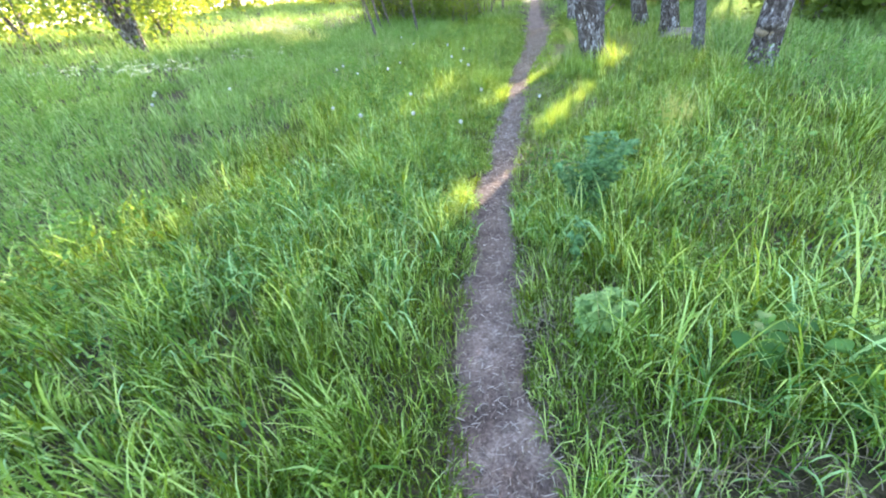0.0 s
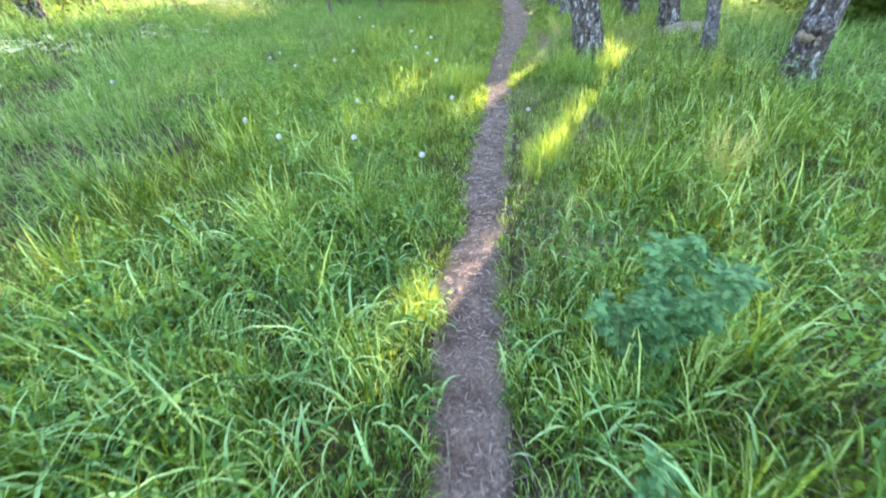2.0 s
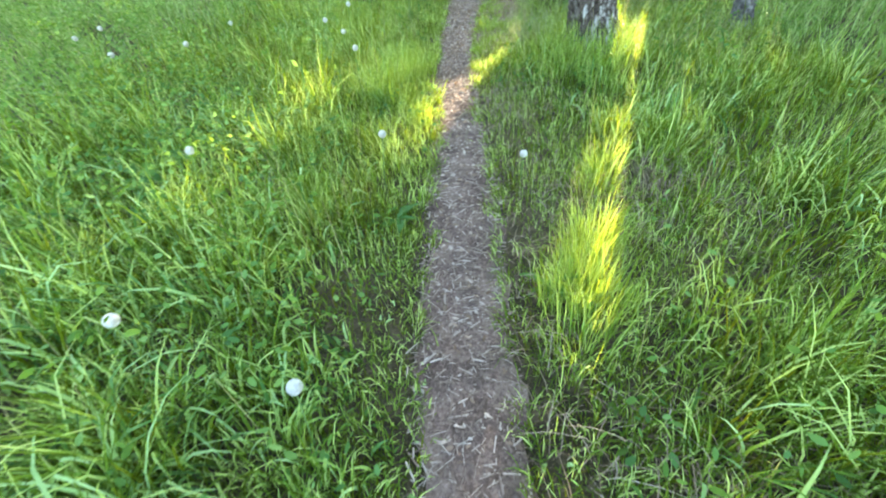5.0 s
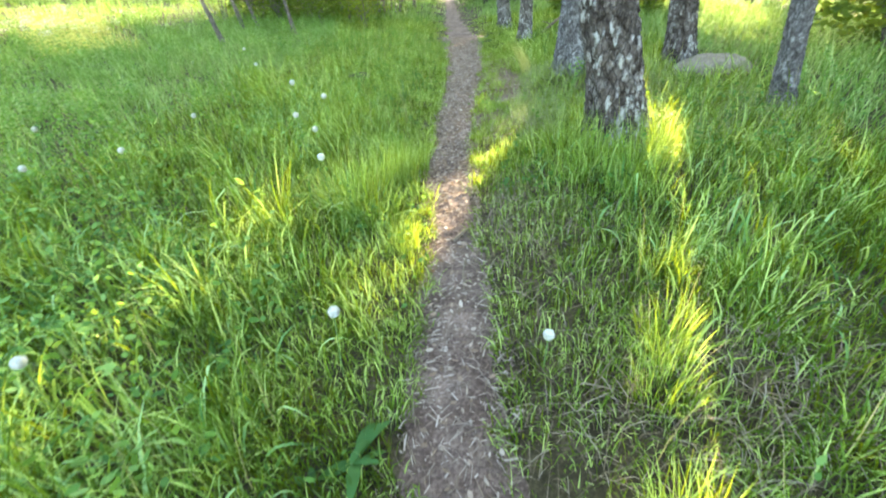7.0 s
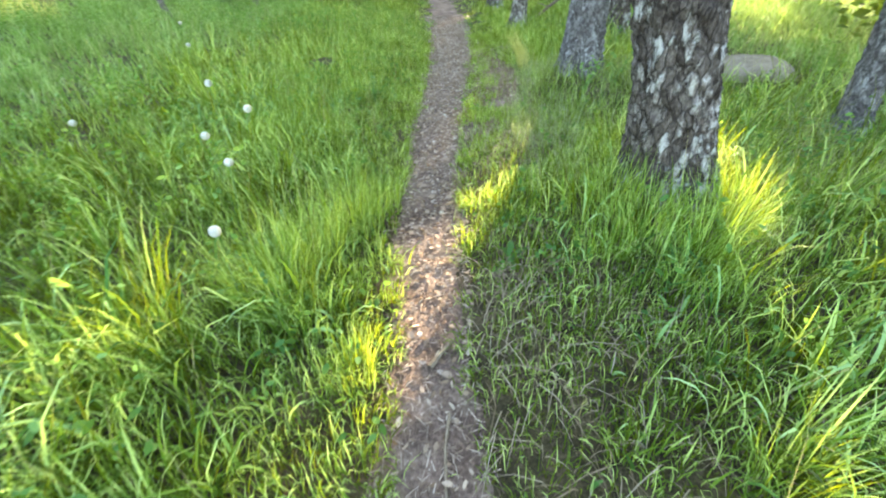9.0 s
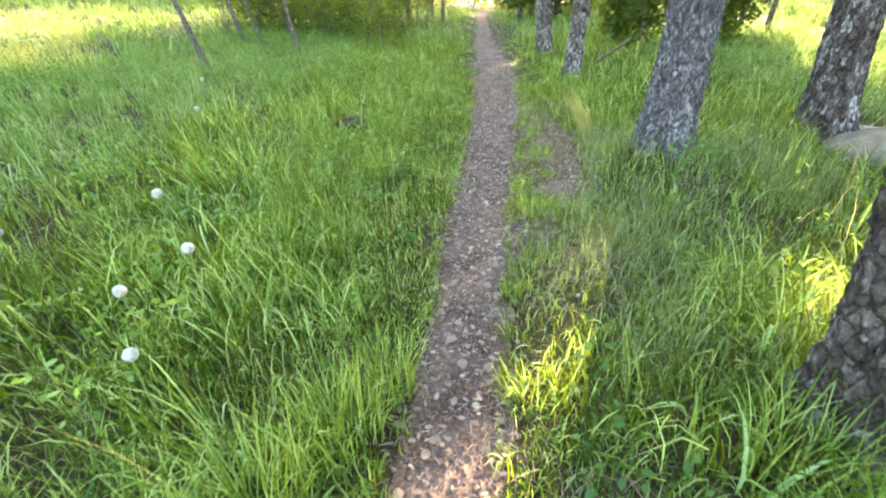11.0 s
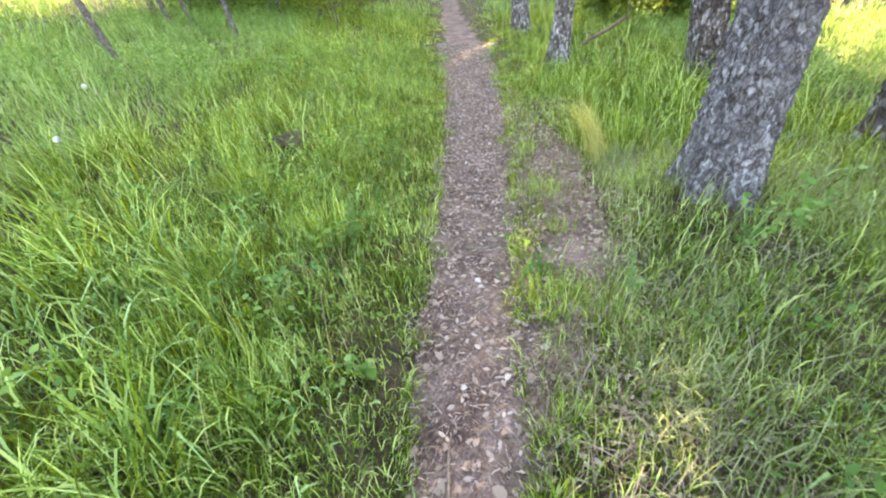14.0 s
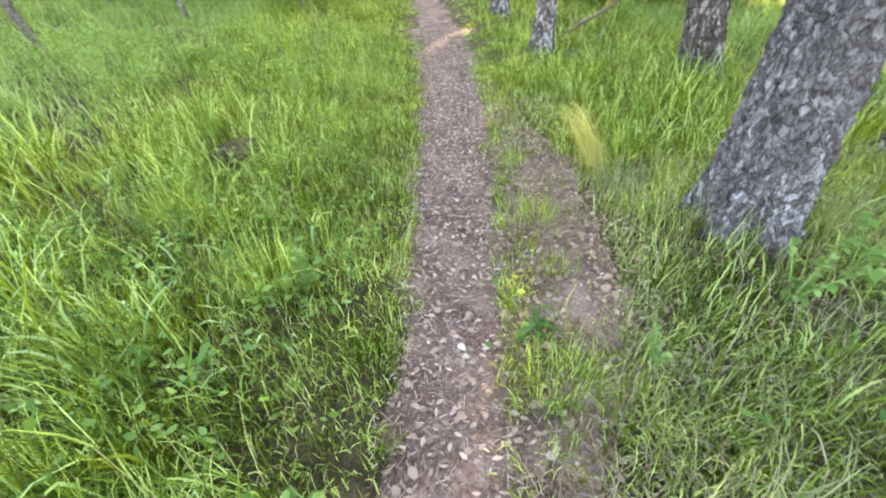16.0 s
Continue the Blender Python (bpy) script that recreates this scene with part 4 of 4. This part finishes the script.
leafy_plant("weed", -0.35, 11.05, 0.14, 8, round_, "small leafy weed by the path", 0.1, 3, 9)
for k, (x, y) in enumerate([(-0.2, 5.4), (-0.45, 5.75), (-0.1, 5.95), (0.62, 7.05), (-0.05, 7.5), (-0.75, 7.9), (0.5, 9.4), (0.42, 11.75), (-0.9, 6.9), (2.0, 3.9), (1.75, 4.2), (-0.45, 3.7)]):
    leafy_plant("weed_rosette", x, y, 0.07, 5, dock, "low rosette of long green leaves", 0.05, 2, 20 + k)


def dandelion(x, y, h, lean, seed, whole=True):
    t = thing("dandelion", x, y, float(ground_z(x, y)) - 0.01, "white dandelion clock on a thin pale stem", "flower", "dandelion clocks")
    pts = [(0, 0, 0), (lean[0] * 0.3, lean[1] * 0.3, h * 0.4), (lean[0] * 0.7, lean[1] * 0.7, h * 0.75), (lean[0], lean[1], h)]
    solid("stem", *tube(pts, [0.0028, 0.0025, 0.0022, 0.002], 6), M_STEM, t)
    r = random.Random(seed)
    v, f = [], []
    n = 260 if whole else 120
    for i in range(n):
        z = 1 - 2 * (i + 0.5) / n
        a = i * 2.39996
        q = math.sqrt(1 - z * z)
        d = Vector((q * math.cos(a), q * math.sin(a), z))
        o = d.orthogonal().normalized()
        p = d.cross(o)
        c = Vector(pts[-1])
        tip = c + d * 0.02 * r.uniform(0.92, 1.05)
        b = len(v)
        for s in range(3):
            e = 2.094 * s + a
            v.append(tuple(tip + (o * math.cos(e) + p * math.sin(e)) * 0.0055))
        v.append(tuple(c + d * 0.004))
        f += [(b, b + 1, b + 2), (b, b + 1, b + 3)]
    solid("seed_head", v, f, M_FLUFF, t, smooth=False)
    return t


for k, (x, y, h, lx, ly) in enumerate([(-0.17, 7.85, 0.33, 0.03, 0.02), (-1.045, 9.84, 0.47, -0.02, 0.03), (-0.57, 9.0, 0.46, 0.02, 0.0), (0.58, 7.88, 0.2, 0.01, 0.0), (-1.22, 10.31, 0.62, 0.03, 0.02), (-0.66, 6.5, 0.4, 0.06, -0.02), (-1.05, 7.55, 0.38, 0.06, 0.0), (-3.04, 9.33, 0.36, 0.02, 0.0), (-2.03, 9.25, 0.38, 0.03, 0.0), (-2.47, 8.97, 0.36, -0.04, 0.0), (-2.2, 10.3, 0.34, 0.05, 0.0), (-0.83, 9.62, 0.43, 0.04, 0.02), (-0.85, 9.98, 0.56, 0.05, 0.0), (-3.1, 9.7, 0.36, 0.03, 0.0), (-1.84, 6.88, 0.4, -0.03, 0.03), (-1.28, 6.49, 0.4, 0.03, 0.0), (-0.11, 6.37, 0.32, 0.02, 0.02), (-4.5, 6.85, 0.45, 0.0, 0.0), (-4.75, 7.1, 0.42, 0.02, 0.0), (-4.3, 6.6, 0.4, 0.0, 0.02), (-3.9, 7.6, 0.4, 0.0, 0.0), (-2.6, 12.4, 0.42, 0.03, 0.0), (-3.3, 13.5, 0.42, 0.0, 0.0)]):
    dandelion(x - lx, y - ly, h, (lx, ly), k, k % 4 != 3)


def tuft(name, x, y, n, h, spread, label, mat, bend=(0.1, 0.6), w=(0.003, 0.006), lean=None):
    az = rng.uniform(0, 6.28, n)
    o = spread * np.sqrt(rng.random(n))
    ob = blades(name, np.cos(az) * o, np.sin(az) * o, rng.uniform(0.55, 1.0, n) * h, rng.uniform(*w, n), rng.uniform(*bend, n), mat, label, "grass tuft", 4, np.zeros(n), (az if lean is None else np.full(n, lean)) + rng.normal(0, 0.7 if lean is None else 0.35, n))
    ob.location = (x, y, float(ground_z(x, y)) - 0.01)
    return ob


tuft("grass_tuft", 0.98, 13.1, 170, 0.68, 0.07, "pale yellow feathery grass tuft leaning over the path", M_WISP, (0.35, 0.75), (0.004, 0.009), 2.9)
tuft("grass_tuft", 1.02, 12.95, 60, 0.45, 0.1, "pale yellow feathery grass tuft beside the path", M_WISP, (0.3, 0.9), (0.003, 0.006), 2.4)
for k, (x, y, n, h, s) in enumerate([(0.42, 10.85, 120, 0.17, 0.09), (0.54, 12.55, 140, 0.2, 0.1), (0.5, 13.35, 90, 0.18, 0.09), (0.3, 10.6, 90, 0.16, 0.06), (0.46, 11.46, 220, 0.2, 0.14), (0.66, 11.3, 120, 0.2, 0.12), (0.55, 12.1, 60, 0.14, 0.07), (0.8, 6.9, 170, 0.34, 0.12), (0.86, 7.3, 160, 0.34, 0.12), (0.68, 6.95, 140, 0.3, 0.1), (1.02, 7.95, 140, 0.34, 0.11), (0.78, 7.2, 140, 0.34, 0.1), (1.15, 8.4, 110, 0.32, 0.09), (0.75, 7.0, 150, 0.3, 0.12), (0.95, 7.75, 110, 0.3, 0.1), (0.7, 6.7, 130, 0.28, 0.12), (0.15, 5.15, 170, 0.26, 0.09), (0.12, 4.98, 130, 0.24, 0.08), (-0.1, 8.75, 120, 0.24, 0.09), (-0.3, 9.7, 240, 0.4, 0.15), (-0.5, 9.1, 300, 0.48, 0.16), (-0.42, 9.4, 240, 0.46, 0.14), (-0.2, 9.95, 160, 0.34, 0.12), (1.7, 6.2, 120, 0.4, 0.14), (-0.55, 7.6, 120, 0.32, 0.1), (-0.5, 7.45, 90, 0.3, 0.08), (-0.8, 12.0, 200, 0.45, 0.14), (-1.25, 11.6, 200, 0.45, 0.15), (-1.1, 11.0, 180, 0.42, 0.14), (-0.75, 10.85, 160, 0.4, 0.13), (-1.6, 12.6, 200, 0.45, 0.16), (1.1, 9.42, 200, 0.42, 0.14), (1.32, 9.34, 220, 0.44, 0.15), (1.5, 9.48, 180, 0.4, 0.14), (1.0, 9.62, 150, 0.38, 0.12), (1.22, 9.2, 160, 0.34, 0.14), (0.92, 9.4, 130, 0.3, 0.12)]):
    tuft("grass_tuft", x, y, n, h, s, "bright fresh green grass tuft", M_GRASS_BOLD, (0.1, 0.9))


tuft("grass_tuft", 1.93, 6.68, 170, 0.5, 0.13, "pale yellow feathery grass tuft among green grass", M_WISP, (0.15, 0.7), (0.004, 0.008))
# cream flower heads and pale dry grass out in the meadow
for fx0, fy0, fw, fn in [(-6.6, 8.5, 0.3, 26), (-6.0, 8.9, 0.35, 14), (-7.6, 8.2, 0.6, 16), (-7.4, 14.7, 0.7, 40), (-8.2, 15.3, 0.8, 40), (-9.3, 17.5, 1.0, 46), (-5.6, 10.4, 0.6, 14)]:
    ux, uy = fx0 + rng.normal(0, fw * 0.6, fn), fy0 + rng.normal(0, fw * 0.6, fn)
    uz = ground_z(ux, uy) + rng.uniform(0.36, 0.55, fn)
    tagged(solid("meadow_flowers", *leaf_cloud(np.stack([ux, uy, uz], -1), (0.035, 0.035, 0.012), 26, 0.016, 0.3), M_PETAL, smooth=False), "cream flower heads standing above the meadow grass", "flowers", kind="stuff")
for wx0, wy0 in [(-7.0, 14.3), (-7.7, 14.9), (-8.4, 15.4), (-8.0, 15.9), (-9.0, 17.2), (-9.7, 17.8), (-10.3, 17.4), (-6.6, 14.9)]:
    tuft("grass_tuft", wx0, wy0, 150, 0.62, 0.4, "pale yellow seeding grass out in the meadow", M_WISP, (0.15, 0.8), (0.006, 0.012))


# ---- stones, wood and litter ----
def lump(name, x, y, sx, sy, sz, label, category, mat, seed=0, sink=0.3):
    bm = bmesh.new()
    bmesh.ops.create_icosphere(bm, subdivisions=4, radius=1)
    for v in bm.verts:
        q = v.co * 1.6 + Vector((seed, seed * 2, 0))
        v.co *= 1 + 0.22 * noise.noise(q) + 0.07 * noise.noise(q * 3.1) + 0.025 * noise.noise(q * 9)
        v.co = Vector((v.co.x * sx, v.co.y * sy, v.co.z * sz))
    me = bpy.data.meshes.new(name)
    bm.to_mesh(me)
    bm.free()
    me.materials.append(mat)
    me.polygons.foreach_set("use_smooth", [True] * len(me.polygons))
    ob = new(name, me)
    ob.location = (x, y, float(ground_z(x, y)) + sz * (1 - 2 * sink) * 0.5)
    return tagged(ob, label, category)


lump("boulder", 3.12, 12.42, 0.45, 0.32, 0.18, "low sandy grey boulder at the foot of a tree", "boulder", M_SAND, 3, 0.6)


lump("earth_mound", -1.56, 13.45, 0.2, 0.17, 0.12, "small mound of dark bare earth in the grass", "earth mound", M_SOIL, 9)


def stick(name, points, r0, label, mat=M_WOOD, twigs=()):
    vs, fs = tube(points, [r0 * (1 - 0.5 * i / len(points)) for i in range(len(points))], 8)
    ob = solid(name, vs, fs, mat)
    for a, b, r in twigs:
        solid("twig", *tube([a, tuple((Vector(a) + Vector(b)) / 2 + Vector((0, 0, 0.01))), b], [r, r * 0.7, r * 0.3], 6), mat, ob)
    return tagged(ob, label, "branch")


stick("fallen_branch", [(1.66, 17.45, 0.05), (1.85, 17.0, 0.3), (1.98, 16.7, 0.45), (2.08, 16.45, 0.6)], 0.034, "bare fallen branch propped in the grass", twigs=[((1.85, 17.0, 0.3), (1.6, 16.8, 0.4), 0.012)])
stick("wood_piece", [(3.24, 13.1, 0.07), (3.36, 13.13, 0.09), (3.54, 13.12, 0.07)], 0.035, "pale split piece of wood beside the boulder", M_PALEWOOD)


def gz(x, y):
    return float(ground_z(x, y)) + 0.014


for pts, r0, lab in [([(0.25, 8.62, 0), (0.24, 8.5, 0.004), (0.25, 8.36, 0)], 0.006, "thin dry twig on the path"), ([(0.17, 8.8, 0), (0.21, 8.86, 0.012), (0.25, 8.93, 0.004)], 0.012, "short dark stick on the path"), ([(0.28, 12.8, 0), (0.33, 12.87, 0.006), (0.36, 12.98, 0)], 0.012, "bare root crossing the path"), ([(0.05, 12.55, 0), (0.12, 12.5, 0.006), (0.2, 12.52, 0)], 0.007, "thin dry twig on the path"), ([(0.02, 10.5, 0), (0.0, 10.62, 0.006), (-0.01, 10.8, 0)], 0.006, "thin dry twig on the path"), ([(0.4, 4.55, 0), (0.43, 4.45, 0.005), (0.45, 4.36, 0)], 0.005, "thin dry twig on the path"), ([(0.7, 3.5, 0), (0.73, 3.42, 0.005), (0.75, 3.36, 0)], 0.005, "thin dry twig on the path"), ([(0.02, 11.95, 0), (0.12, 11.93, 0.006), (0.2, 11.97, 0)], 0.008, "pale stripped twig on the path")]:
    stick("twig_piece", [(x, y, z + gz(x, y)) for x, y, z in pts], r0, lab)

# single fallen leaves on the path
dead = [leaf_mesh("fallen_leaf", 0.05, 0.036, 0.1, M_DEAD, 0.25), leaf_mesh("fallen_leaf_small", 0.034, 0.026, 0.1, M_DEAD, -0.2), leaf_mesh("fallen_leaf_curled", 0.044, 0.024, 0.2, M_DEAD, 0.5)]
big = leaf_mesh("pale_leaf", 0.045, 0.03, 0.1, M_PALEWOOD, 0.3)
lr = random.Random(5)
for x, y, s in [(0.075, 11.66, 0.9), (0.09, 11.6, 0.7), (0.35, 11.2, 0.9), (0.2, 11.05, 0.8), (0.14, 9.9, 0.8), (0.03, 11.0, 0.7), (0.12, 8.95, 0.6)]:
    ob = new("leaf", big)
    ob.parent = path_ob
    ob.matrix_basis = Matrix.LocRotScale((x, y, gz(x, y)), Euler((0.1, 0.1, lr.uniform(0, 6.28))), (s, s, s))
made = 0
while made < 280:
    y = lr.triangular(8.0, 16.5, 12.0)
    c, w = float(path_x(y)), float(path_w(y))
    x = lr.uniform(c - w, c + w + (0.55 if 10.8 < y < 14.5 else 0.05))
    s = lr.uniform(0.5, 1.15)
    ob = new("leaf", dead[made % 3])
    ob.parent = path_ob
    ob.matrix_basis = Matrix.LocRotScale((x, y, gz(x, y) + lr.uniform(0, 0.004)), Euler((lr.uniform(-0.35, 0.35), lr.uniform(-0.35, 0.35), lr.uniform(0, 6.28))), (s, s, s))
    made += 1
# fringe of small clumps that leans over the trodden edge
m = 420
fy = rng.uniform(2.0, 16.5, m)
fs = np.where(rng.random(m) < 0.5, -1.0, 1.0)
fx = path_x(fy) + fs * path_w(fy) * rng.normal(1.1, 0.08, m)
fi = rng.integers(0, m, 7600)
fh = rng.uniform(0.05, 0.16, m)[fi] * rng.uniform(0.5, 1.1, len(fi))
fa = np.where(fs[fi] > 0, math.pi, 0.0) + rng.normal(0, 1.1, len(fi))
blades("edge_grass", fx[fi] + rng.normal(0, 0.022, len(fi)), fy[fi] + rng.normal(0, 0.035, len(fi)), fh, rng.uniform(0.004, 0.008, len(fi)), rng.uniform(0.3, 1.15, len(fi)), M_GRASS, "small grass clumps leaning over the path's edge", segs=3, azim=fa)
# bent dry stems lying over the short turf beside the path
tx, ty = scatter(42000, -0.2, 2.2, 2.5, 14.0)
d = tx - path_x(ty) - path_w(ty)
ok = (d > 0.06) & (d < 1.3) & (rng.random(len(tx)) < np.clip(0.3 + 0.6 * wave(tx, ty, 4, 87), 0, 1))
blades("dry_stems", tx[ok], ty[ok], rng.uniform(0.07, 0.2, ok.sum()), rng.uniform(0.003, 0.006, ok.sum()), rng.uniform(0.9, 1.9, ok.sum()), M_STRAW, "bent dry straw-coloured stems among short grass", segs=3)
